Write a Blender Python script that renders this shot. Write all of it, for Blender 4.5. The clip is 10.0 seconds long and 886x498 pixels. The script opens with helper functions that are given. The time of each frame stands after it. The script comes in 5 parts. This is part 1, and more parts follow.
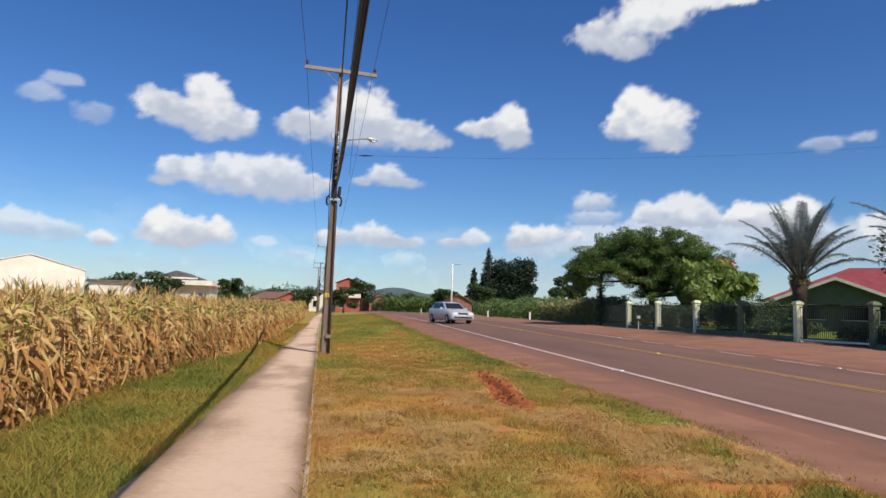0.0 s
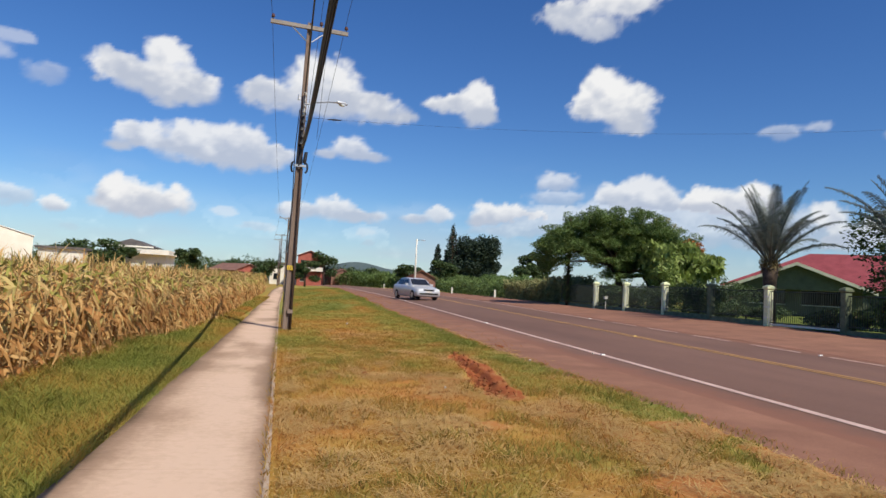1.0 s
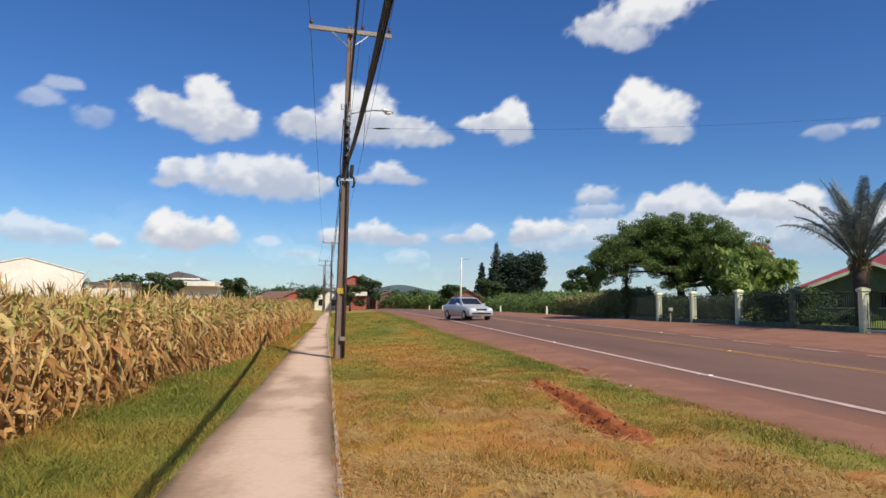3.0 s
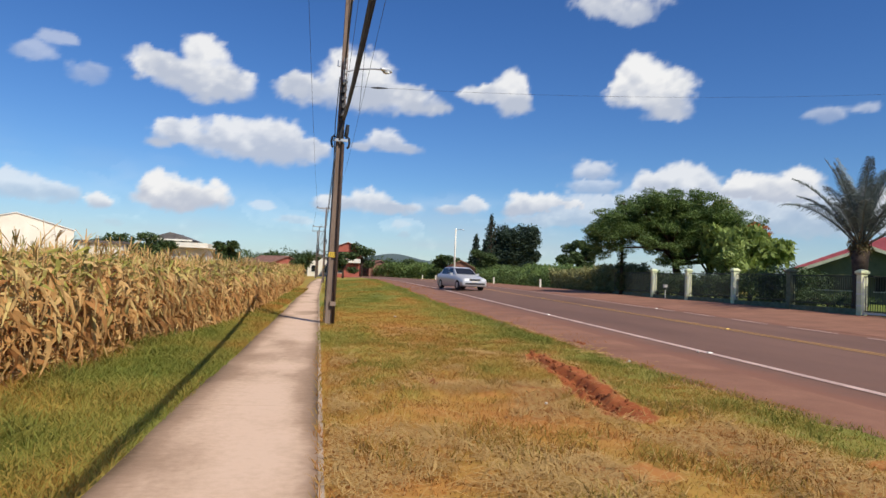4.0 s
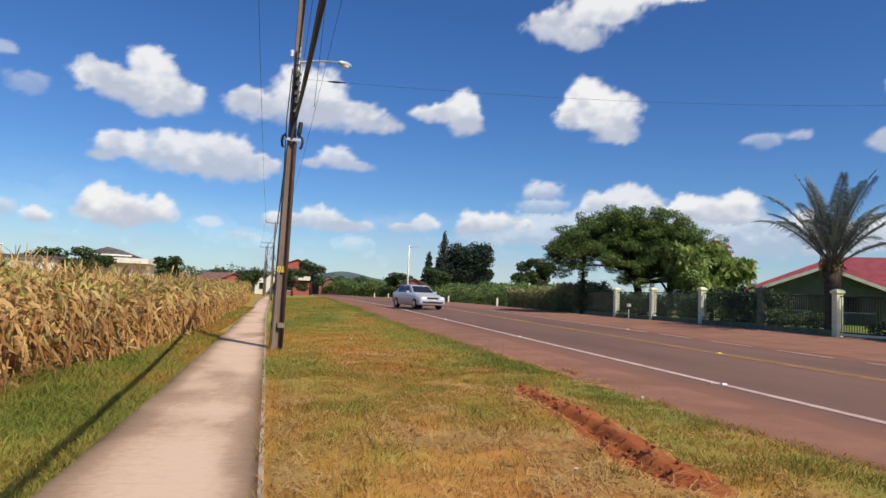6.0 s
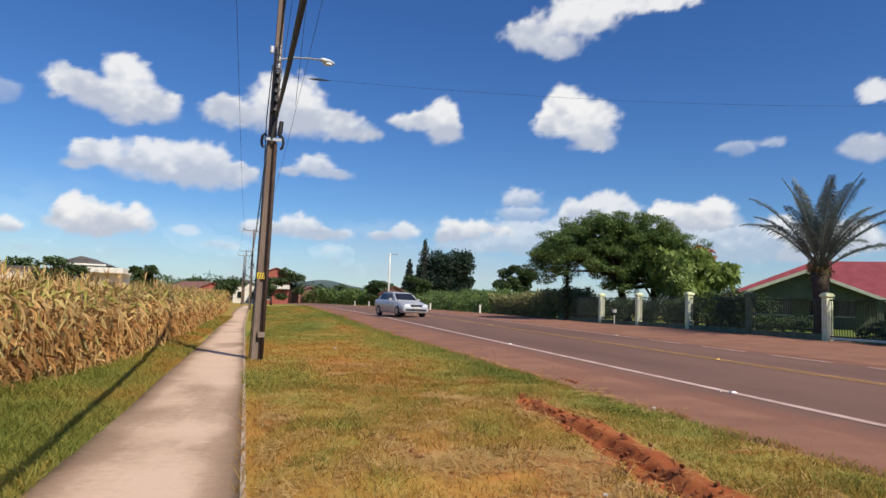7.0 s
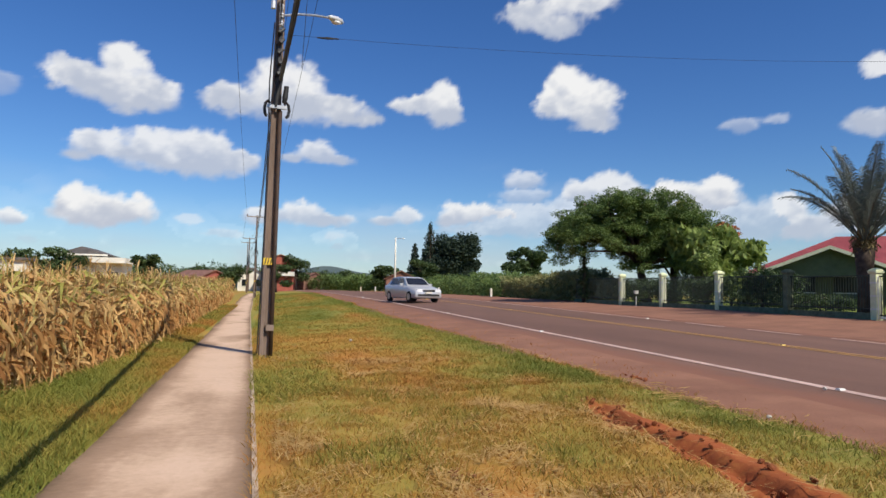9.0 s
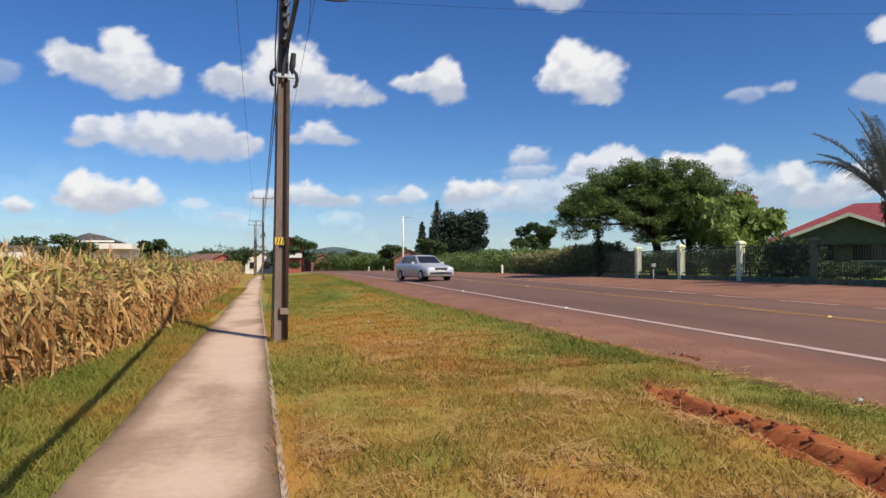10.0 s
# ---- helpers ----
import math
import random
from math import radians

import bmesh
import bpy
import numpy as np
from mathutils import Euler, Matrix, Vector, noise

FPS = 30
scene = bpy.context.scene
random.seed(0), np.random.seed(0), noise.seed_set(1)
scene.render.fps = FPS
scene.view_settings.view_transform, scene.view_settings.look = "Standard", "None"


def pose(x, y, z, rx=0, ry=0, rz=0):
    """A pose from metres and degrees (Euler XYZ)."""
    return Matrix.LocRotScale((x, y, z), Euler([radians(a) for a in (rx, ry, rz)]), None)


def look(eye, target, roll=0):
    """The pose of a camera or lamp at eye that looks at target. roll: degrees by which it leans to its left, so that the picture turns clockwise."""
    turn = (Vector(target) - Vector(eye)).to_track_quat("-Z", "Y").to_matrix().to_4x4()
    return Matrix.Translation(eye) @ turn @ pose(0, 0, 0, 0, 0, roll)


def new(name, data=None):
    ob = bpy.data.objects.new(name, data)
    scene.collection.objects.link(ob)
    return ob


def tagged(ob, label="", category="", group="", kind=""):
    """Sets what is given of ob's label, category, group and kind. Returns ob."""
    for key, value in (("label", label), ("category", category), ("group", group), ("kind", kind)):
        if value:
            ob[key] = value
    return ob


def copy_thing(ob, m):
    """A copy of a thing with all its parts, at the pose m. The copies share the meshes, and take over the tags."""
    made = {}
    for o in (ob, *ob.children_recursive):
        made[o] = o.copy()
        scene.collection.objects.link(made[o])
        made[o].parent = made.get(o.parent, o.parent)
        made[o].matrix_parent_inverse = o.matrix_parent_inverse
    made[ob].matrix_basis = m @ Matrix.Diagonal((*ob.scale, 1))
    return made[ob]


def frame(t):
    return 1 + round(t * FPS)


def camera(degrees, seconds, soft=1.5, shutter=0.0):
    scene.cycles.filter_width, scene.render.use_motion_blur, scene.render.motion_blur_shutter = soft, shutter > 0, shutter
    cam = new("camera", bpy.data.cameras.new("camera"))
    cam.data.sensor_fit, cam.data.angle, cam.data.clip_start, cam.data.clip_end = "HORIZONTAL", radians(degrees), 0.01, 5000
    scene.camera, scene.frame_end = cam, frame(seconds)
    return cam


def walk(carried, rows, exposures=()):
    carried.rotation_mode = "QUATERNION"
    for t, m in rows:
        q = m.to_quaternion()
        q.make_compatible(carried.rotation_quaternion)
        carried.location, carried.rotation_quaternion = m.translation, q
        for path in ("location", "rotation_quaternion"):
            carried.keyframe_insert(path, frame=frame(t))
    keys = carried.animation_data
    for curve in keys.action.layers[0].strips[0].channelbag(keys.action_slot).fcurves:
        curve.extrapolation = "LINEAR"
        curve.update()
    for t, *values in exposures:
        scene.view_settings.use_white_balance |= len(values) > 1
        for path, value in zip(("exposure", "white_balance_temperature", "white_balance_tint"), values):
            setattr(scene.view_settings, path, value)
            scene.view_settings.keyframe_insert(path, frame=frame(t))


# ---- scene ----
cam = camera(66.8, 10.0)
PATH = [
    (0, (0.24, -2.586, 1.444), (0.541, -0.617, 1.629), 1.8),
    (0.5, (0.186, -1.987, 1.445), (0.501, -0.021, 1.635), 1.5),
    (1, (0.166, -1.421, 1.454), (0.579, 0.532, 1.573), 3.1),
    (1.5, (0.132, -1.088, 1.437), (0.375, 0.891, 1.603), 3.4),
    (2, (0.051, -0.466, 1.447), (0.4, 1.494, 1.64), 1.7),
    (2.2, (0.055, -0.348, 1.436), (0.36, 1.621, 1.598), 2.3),
    (3.3, (-0.065, 0.81, 1.395), (0.248, 2.778, 1.571), -0.1),
    (3.5, (-0.037, 0.931, 1.365), (0.322, 2.895, 1.485), 0.6),
    (4, (0.013, 1.03, 1.347), (0.324, 3.004, 1.434), 2.5),
    (4.5, (0.0, 1.7, 1.358), (0.428, 3.648, 1.505), 2.0),
    (5, (0.002, 2.115, 1.336), (0.411, 4.065, 1.51), 3.2),
    (5.5, (0.006, 2.634, 1.35), (0.372, 4.597, 1.475), 2.6),
    (5.7, (0.001, 2.825, 1.344), (0.448, 4.769, 1.5), 2.4),
    (6.8, (0.008, 3.554, 1.308), (0.456, 5.5, 1.416), 3.4),
    (7, (-0.036, 3.742, 1.298), (0.472, 5.669, 1.471), 2.2),
    (7.5, (-0.052, 4.149, 1.307), (0.447, 6.082, 1.425), 3.1),
    (8, (-0.036, 4.663, 1.327), (0.314, 6.631, 1.392), 2.9),
    (8.5, (-0.118, 5.074, 1.348), (0.363, 7.011, 1.479), 1.3),
    (9, (-0.098, 5.556, 1.326), (0.403, 7.488, 1.451), 1.1),
    (9.5, (-0.17, 5.894, 1.293), (0.272, 7.84, 1.436), 0.9),
    (10, (-0.196, 6.413, 1.306), (0.289, 8.353, 1.366), -0.3),
]
walk(cam, [(t, look(eye, target, roll)) for t, eye, target, roll in PATH])


# ---- light ----
SUN = Vector((0.50, -0.866, 0.0)).normalized()
ELEV = radians(45)
world = bpy.data.worlds.new("world")
scene.world = world
world.use_nodes = True
wn = world.node_tree
sky = wn.nodes.new("ShaderNodeTexSky")
sky.sky_type = "NISHITA"
sky.sun_disc = False
sky.sun_elevation = ELEV
sky.sun_rotation = math.atan2(SUN.x, SUN.y)
sky.altitude = 300
sky.air_density, sky.dust_density, sky.ozone_density = 1.0, 0.35, 4.0
deep = wn.nodes.new("ShaderNodeHueSaturation")
deep.inputs["Hue"].default_value, deep.inputs["Saturation"].default_value = 0.512, 1.22
wn.links.new(sky.outputs[0], deep.inputs["Color"])
clear_air = wn.nodes.new("ShaderNodeMix")
clear_air.data_type, clear_air.blend_type = "RGBA", "MULTIPLY"
clear_air.inputs[0].default_value, clear_air.inputs[7].default_value = 1.0, (0.80, 0.955, 1.02, 1)
wn.links.new(deep.outputs[0], clear_air.inputs[6])
wn.links.new(clear_air.outputs[2], wn.nodes["Background"].inputs[0])
wn.nodes["Background"].inputs[1].default_value = 0.113
lamp_data = bpy.data.lights.new("sun", "SUN")
lamp_data.energy, lamp_data.angle, lamp_data.color = 5.2, radians(0.55), (1.0, 0.92, 0.79)
sun = new("sun", lamp_data)
toward = SUN * math.cos(ELEV) + Vector((0, 0, math.sin(ELEV)))
sun.rotation_euler = toward.to_track_quat("Z", "Y").to_euler()
scene.view_settings.exposure = -0.05

rng = np.random.default_rng(7)


# ---- small tools ----
def sst(a, b, v):
    t = np.clip((np.asarray(v, float) - a) / (b - a), 0, 1)
    return t * t * (3 - 2 * t)


def land(x, y):
    """The height of the open ground: the road climbs gently beside a level path, cambered, with a bank beyond it."""
    x, y = np.asarray(x, float), np.asarray(y, float)
    side = sst(0.3, 6.6, x)
    climb = np.interp(y, [-60, 0, 46, 60, 80, 115, 400], [0, 0, 0.64, 0.74, 0.86, 1.0, 1.0])
    camber = 0.11 * np.clip(1 - (np.minimum(x - 10.3, 0) / 3.6) ** 2, 0, 1) - 0.03 * sst(10.3, 13.6, x)
    bank = 0.20 * sst(13.4, 19.5, x) * (1 - 0.6 * sst(30, 42, y)) * (1 - sst(60, 100, y)) * sst(-10, 15, y)
    return side * (climb + camber + bank) + (1 - side) * (0.3 * sst(25, 80, y) + 0.3 * sst(40, 115, y))


def lz(x, y):
    return float(land(x, y))


GRID = np.random.default_rng(3).random((256, 256))


def vnoise(x, y):
    """Smooth value noise, 0 to 1."""
    xi, yi = np.floor(x).astype(int), np.floor(y).astype(int)
    u, v = x - xi, y - yi
    u, v = u * u * (3 - 2 * u), v * v * (3 - 2 * v)
    a, b = GRID[xi & 255, yi & 255], GRID[(xi + 1) & 255, yi & 255]
    c, d = GRID[xi & 255, (yi + 1) & 255], GRID[(xi + 1) & 255, (yi + 1) & 255]
    return (a * (1 - u) + b * u) * (1 - v) + (c * (1 - u) + d * u) * v


def fbm(x, y, octaves=4):
    total, size = 0.0, 0.5
    for n in range(octaves):
        total = total + size * vnoise(x * 2**n + 17.3 * n, y * 2**n + 5.1 * n)
        size *= 0.5
    return total / (1 - 0.5**octaves)


class Shape:
    """Points and faces, gathered piece by piece."""

    def __init__(self):
        self.v, self.f = [], []

    def add(self, verts, faces):
        n = len(self.v)
        self.v += [tuple(p) for p in verts]
        self.f += [tuple(i + n for i in face) for face in faces]
        return self

    def box(self, x0, x1, y0, y1, z0, z1, turn=0.0, at=(0, 0)):
        c, s = math.cos(turn), math.sin(turn)
        pts = []
        for z in (z0, z1):
            for x, y in ((x0, y0), (x1, y0), (x1, y1), (x0, y1)):
                pts.append((at[0] + c * x - s * y, at[1] + s * x + c * y, z))
        return self.add(pts, [(0, 3, 2, 1), (4, 5, 6, 7), (0, 1, 5, 4), (1, 2, 6, 5), (2, 3, 7, 6), (3, 0, 4, 7)])

    def tube(self, pts, radii, n=8):
        pts = [Vector(p) for p in pts]
        rings = []
        for i, p in enumerate(pts):
            way = (pts[min(i + 1, len(pts) - 1)] - pts[max(i - 1, 0)]).normalized()
            side = way.cross(Vector((0.31, 0.95, 0.1)) if abs(way.y) < 0.9 else Vector((1, 0, 0))).normalized()
            up = way.cross(side)
            r = radii[i] if isinstance(radii, (list, tuple)) else radii
            rings.append([p + r * (math.cos(2 * math.pi * k / n) * side + math.sin(2 * math.pi * k / n) * up) for k in range(n)])
        faces = [(i * n + k, i * n + (k + 1) % n, (i + 1) * n + (k + 1) % n, (i + 1) * n + k) for i in range(len(pts) - 1) for k in range(n)]
        faces += [tuple(range(n - 1, -1, -1)), tuple((len(pts) - 1) * n + k for k in range(n))]
        return self.add([q for ring in rings for q in ring], faces)

    def loft(self, rings):
        n = len(rings[0])
        faces = [(i * n + k, i * n + (k + 1) % n, (i + 1) * n + (k + 1) % n, (i + 1) * n + k) for i in range(len(rings) - 1) for k in range(n)]
        faces += [tuple(range(n - 1, -1, -1)), tuple((len(rings) - 1) * n + k for k in range(n))]
        return self.add([p for ring in rings for p in ring], faces)

    def prism(self, outline, z0, z1):
        return self.loft([[(x, y, z0) for x, y in outline], [(x, y, z1) for x, y in outline]])

    def mesh(self, name, material, smooth=False):
        return sheet(name, self.v, self.f, material, smooth)


def sheet(name, verts, faces, material, smooth=False):
    data = bpy.data.meshes.new(name)
    data.from_pydata([tuple(p) for p in verts], [], [tuple(f) for f in faces])
    data.materials.append(material)
    if smooth:
        data.polygons.foreach_set("use_smooth", [True] * len(data.polygons))
    data.update()
    return data


def arrays(name, verts, faces, material, fields=()):
    """A mesh from arrays: verts n x 3, faces m x k; fields: (name, value of each vertex)."""
    data = bpy.data.meshes.new(name)
    verts, faces = np.asarray(verts, np.float32), np.asarray(faces, np.int32)
    m, k = faces.shape
    data.vertices.add(len(verts))
    data.vertices.foreach_set("co", verts.ravel())
    data.loops.add(m * k)
    data.loops.foreach_set("vertex_index", faces.ravel())
    data.polygons.add(m)
    data.polygons.foreach_set("loop_start", np.arange(0, m * k, k, dtype=np.int32))
    for field, values in fields:
        data.attributes.new(field, "FLOAT", "POINT").data.foreach_set("value", np.asarray(values, np.float32))
    data.materials.append(material)
    data.polygons.foreach_set("use_smooth", [False] * m)
    data.update(calc_edges=True)
    return data


def part(name, shape, material, parent, label="", smooth=False):
    data = shape.mesh(name, material, smooth) if isinstance(shape, Shape) else shape
    ob = new(name, data)
    ob.parent = parent
    if label:
        ob["label"] = label
    return ob


def thing(name, label, category, at=(0, 0, 0), turn=0.0, group="", kind=""):
    ob = new(name)
    ob.empty_display_size = 0.2
    ob.matrix_basis = pose(*at, 0, 0, turn)
    return tagged(ob, label, category, group, kind)


def solid(name, shape, material, label="", category="", group="", kind="", at=(0, 0, 0), turn=0.0, smooth=False):
    data = shape.mesh(name, material, smooth) if isinstance(shape, Shape) else shape
    ob = new(name, data)
    ob.matrix_basis = pose(*at, 0, 0, turn)
    return tagged(ob, label, category, group, kind)


# ---- materials ----
def surface(name, dark, light, scale=8.0, rough=0.8, bump=0.15, metal=0.0, fine=60.0, each=0.0, island=False, stretch=(1, 1, 1), through_light=0.0, spec=0.3):
    """A surface mottled at two scales between two colours, with fine relief; each: how far pieces differ from one another."""
    m = bpy.data.materials.new(name)
    m.use_nodes = True
    t = m.node_tree
    b = t.nodes["Principled BSDF"]
    b.inputs["Roughness"].default_value, b.inputs["Metallic"].default_value = rough, metal
    b.inputs["Specular IOR Level"].default_value = spec
    co, mp = t.nodes.new("ShaderNodeTexCoord"), t.nodes.new("ShaderNodeMapping")
    mp.inputs["Scale"].default_value = stretch
    t.links.new(co.outputs["Object"], mp.inputs[0])
    big, small = t.nodes.new("ShaderNodeTexNoise"), t.nodes.new("ShaderNodeTexNoise")
    for n, s in ((big, scale), (small, fine)):
        n.inputs["Scale"].default_value, n.inputs["Detail"].default_value, n.inputs["Roughness"].default_value = s, 5, 0.6
        t.links.new(mp.outputs[0], n.inputs["Vector"])
    add = t.nodes.new("ShaderNodeMath")
    add.operation = "MULTIPLY_ADD"
    add.inputs[1].default_value = 0.45
    t.links.new(small.outputs["Fac"], add.inputs[0])
    t.links.new(big.outputs["Fac"], add.inputs[2])
    value = add.outputs[0]
    if each:
        source = t.nodes.new("ShaderNodeNewGeometry").outputs["Random Per Island"] if island else t.nodes.new("ShaderNodeObjectInfo").outputs["Random"]
        more = t.nodes.new("ShaderNodeMath")
        more.operation = "MULTIPLY_ADD"
        more.inputs[1].default_value = each
        t.links.new(source, more.inputs[0])
        t.links.new(value, more.inputs[2])
        value = more.outputs[0]
    ramp = t.nodes.new("ShaderNodeValToRGB")
    ramp.color_ramp.elements[0].position, ramp.color_ramp.elements[1].position = 0.45, min(1.0, 0.95 + each * 0.6)
    ramp.color_ramp.elements[0].color, ramp.color_ramp.elements[1].color = (*dark, 1), (*light, 1)
    t.links.new(value, ramp.inputs[0])
    t.links.new(ramp.outputs[0], b.inputs["Base Color"])
    if bump:
        bp = t.nodes.new("ShaderNodeBump")
        bp.inputs["Strength"].default_value, bp.inputs["Distance"].default_value = bump, 0.02
        t.links.new(add.outputs[0], bp.inputs["Height"])
        t.links.new(bp.outputs[0], b.inputs["Normal"])
    if through_light:
        glow, mix = t.nodes.new("ShaderNodeBsdfTranslucent"), t.nodes.new("ShaderNodeMixShader")
        t.links.new(ramp.outputs[0], glow.inputs[0])
        mix.inputs[0].default_value = through_light
        t.links.new(b.outputs[0], mix.inputs[1])
        t.links.new(glow.outputs[0], mix.inputs[2])
        t.links.new(mix.outputs[0], t.nodes["Material Output"].inputs[0])
    return m


def plain(name, colour, rough=0.5, metal=0.0, spec=0.5):
    m = bpy.data.materials.new(name)
    m.use_nodes = True
    b = m.node_tree.nodes["Principled BSDF"]
    b.inputs["Base Color"].default_value, b.inputs["Roughness"].default_value, b.inputs["Metallic"].default_value = (*colour, 1), rough, metal
    b.inputs["Specular IOR Level"].default_value = spec
    return m


def field_mix(name, stops, field, noise_scale, amount, rough=0.95, bump=0.4, through_light=0.0, island=0.0):
    """Colours along a field of the mesh, broken up by noise."""
    m = bpy.data.materials.new(name)
    m.use_nodes = True
    t = m.node_tree
    b = t.nodes["Principled BSDF"]
    b.inputs["Roughness"].default_value, b.inputs["Specular IOR Level"].default_value = rough, 0.15
    at = t.nodes.new("ShaderNodeAttribute")
    at.attribute_name = field
    co = t.nodes.new("ShaderNodeTexCoord")
    n1, n2 = t.nodes.new("ShaderNodeTexNoise"), t.nodes.new("ShaderNodeTexNoise")
    for n, s in ((n1, noise_scale), (n2, noise_scale * 9)):
        n.inputs["Scale"].default_value, n.inputs["Detail"].default_value, n.inputs["Roughness"].default_value = s, 6, 0.65
        t.links.new(co.outputs["Object"], n.inputs["Vector"])
    mean = t.nodes.new("ShaderNodeMath")
    mean.operation = "ADD"
    t.links.new(n1.outputs["Fac"], mean.inputs[0])
    t.links.new(n2.outputs["Fac"], mean.inputs[1])
    fac = t.nodes.new("ShaderNodeMath")
    fac.operation = "MULTIPLY_ADD"
    fac.inputs[1].default_value = amount
    t.links.new(mean.outputs[0], fac.inputs[0])
    shift = t.nodes.new("ShaderNodeMath")
    shift.operation = "SUBTRACT"
    shift.inputs[1].default_value = amount
    t.links.new(at.outputs["Fac"], shift.inputs[0])
    t.links.new(shift.outputs[0], fac.inputs[2])
    value = fac.outputs[0]
    if island:
        geo, more = t.nodes.new("ShaderNodeNewGeometry"), t.nodes.new("ShaderNodeMath")
        more.operation = "MULTIPLY_ADD"
        more.inputs[1].default_value = island
        t.links.new(geo.outputs["Random Per Island"], more.inputs[0])
        t.links.new(value, more.inputs[2])
        value = more.outputs[0]
    ramp = t.nodes.new("ShaderNodeValToRGB")
    while len(ramp.color_ramp.elements) < len(stops):
        ramp.color_ramp.elements.new(0.5)
    for e, (p, c) in zip(ramp.color_ramp.elements, stops):
        e.position, e.color = p, (*c, 1)
    t.links.new(value, ramp.inputs[0])
    t.links.new(ramp.outputs[0], b.inputs["Base Color"])
    if bump:
        bp = t.nodes.new("ShaderNodeBump")
        bp.inputs["Strength"].default_value, bp.inputs["Distance"].default_value = bump, 0.03
        t.links.new(mean.outputs[0], bp.inputs["Height"])
        t.links.new(bp.outputs[0], b.inputs["Normal"])
    if through_light:
        glow, mix = t.nodes.new("ShaderNodeBsdfTranslucent"), t.nodes.new("ShaderNodeMixShader")
        t.links.new(ramp.outputs[0], glow.inputs[0])
        mix.inputs[0].default_value = through_light
        t.links.new(b.outputs[0], mix.inputs[1])
        t.links.new(glow.outputs[0], mix.inputs[2])
        t.links.new(mix.outputs[0], t.nodes["Material Output"].inputs[0])
    return m


TURF = [(0.0, (0.135, 0.17, 0.03)), (0.3, (0.275, 0.245, 0.052)), (0.6, (0.41, 0.228, 0.053)), (0.84, (0.45, 0.195, 0.056)), (1.0, (0.35, 0.10, 0.034))]
M_ground = field_mix("turf_and_soil", TURF, "dry", 1.6, 0.30)
M_blade = field_mix("grass_blade", TURF[:4], "dry", 2.0, 0.15, 0.7, 0.0, 0.25, 0.18)
M_straw = surface("pale_straw", (0.31, 0.175, 0.05), (0.54, 0.35, 0.125), 3, 0.8, 0, each=0.4, island=True)
M_walk = field_mix("worn_concrete", [(0.0, (0.66, 0.470, 0.335)), (0.14, (0.575, 0.40, 0.275)), (0.4, (0.37, 0.245, 0.16)), (1.0, (0.13, 0.085, 0.05))], "edge", 1.3, 0.38, 0.9, 0.25)
M_edge = surface("path_edge", (0.22, 0.155, 0.10), (0.56, 0.43, 0.31), 3, 0.95, 0.4)
M_asphalt = surface("asphalt", (0.130, 0.070, 0.050), (0.225, 0.122, 0.086), 0.35, 0.85, 0.2, fine=90, stretch=(1, 0.25, 1))


def dusted(m, dust, field):
    """Dust of another colour lying on a surface where the mesh's field says, with a ragged edge."""
    t = m.node_tree
    b = t.nodes["Principled BSDF"]
    under = b.inputs["Base Color"].links[0].from_socket
    at, n, co = t.nodes.new("ShaderNodeAttribute"), t.nodes.new("ShaderNodeTexNoise"), t.nodes.new("ShaderNodeTexCoord")
    at.attribute_name = field
    n.inputs["Scale"].default_value, n.inputs["Detail"].default_value = 2.2, 6
    t.links.new(co.outputs["Object"], n.inputs["Vector"])
    add, edge, mix = t.nodes.new("ShaderNodeMath"), t.nodes.new("ShaderNodeMapRange"), t.nodes.new("ShaderNodeMix")
    t.links.new(at.outputs["Fac"], add.inputs[0])
    t.links.new(n.outputs["Fac"], add.inputs[1])
    edge.inputs["From Min"].default_value, edge.inputs["From Max"].default_value = 0.62, 1.25
    t.links.new(add.outputs[0], edge.inputs["Value"])
    mix.data_type = "RGBA"
    mix.inputs[7].default_value = (*dust, 1)
    t.links.new(edge.outputs[0], mix.inputs[0])
    t.links.new(under, mix.inputs[6])
    t.links.new(mix.outputs[2], b.inputs["Base Color"])


dusted(M_asphalt, (0.235, 0.105, 0.064), "dust")
M_dirt = surface("red_dirt", (0.185, 0.085, 0.052), (0.33, 0.160, 0.100), 0.9, 0.95, 0.3, fine=40)
M_clod = surface("red_clods", (0.16, 0.045, 0.018), (0.42, 0.14, 0.05), 5, 0.95, 0.8, fine=30)
M_white_line = surface("worn_white_paint", (0.38, 0.25, 0.20), (0.70, 0.50, 0.42), 3, 0.7, 0.05, fine=60)
M_yellow_line = surface("worn_yellow_paint", (0.34, 0.18, 0.065), (0.56, 0.31, 0.10), 3, 0.7, 0.05, fine=60)
M_stud = plain("stud_white", (0.8, 0.76, 0.68), 0.35)
M_stud_yellow = plain("stud_yellow", (0.75, 0.5, 0.12), 0.35)
M_pole = surface("weathered_concrete_pole", (0.11, 0.075, 0.055), (0.27, 0.20, 0.16), 2.2, 0.85, 0.3, fine=50, stretch=(1, 1, 0.15))
M_conduit = surface("rusty_conduit", (0.03, 0.018, 0.013), (0.075, 0.045, 0.032), 6, 0.7, 0.15)
M_arm = surface("grey_timber", (0.16, 0.14, 0.12), (0.36, 0.32, 0.28), 3, 0.8, 0.3, fine=40, stretch=(0.2, 1, 1))
M_steel = surface("galvanised_steel", (0.30, 0.31, 0.32), (0.52, 0.53, 0.54), 12, 0.45, 0.05, 0.8)
M_black = plain("black_cable", (0.014, 0.014, 0.016), 0.6)
M_porcelain = plain("brown_porcelain", (0.10, 0.045, 0.03), 0.25)
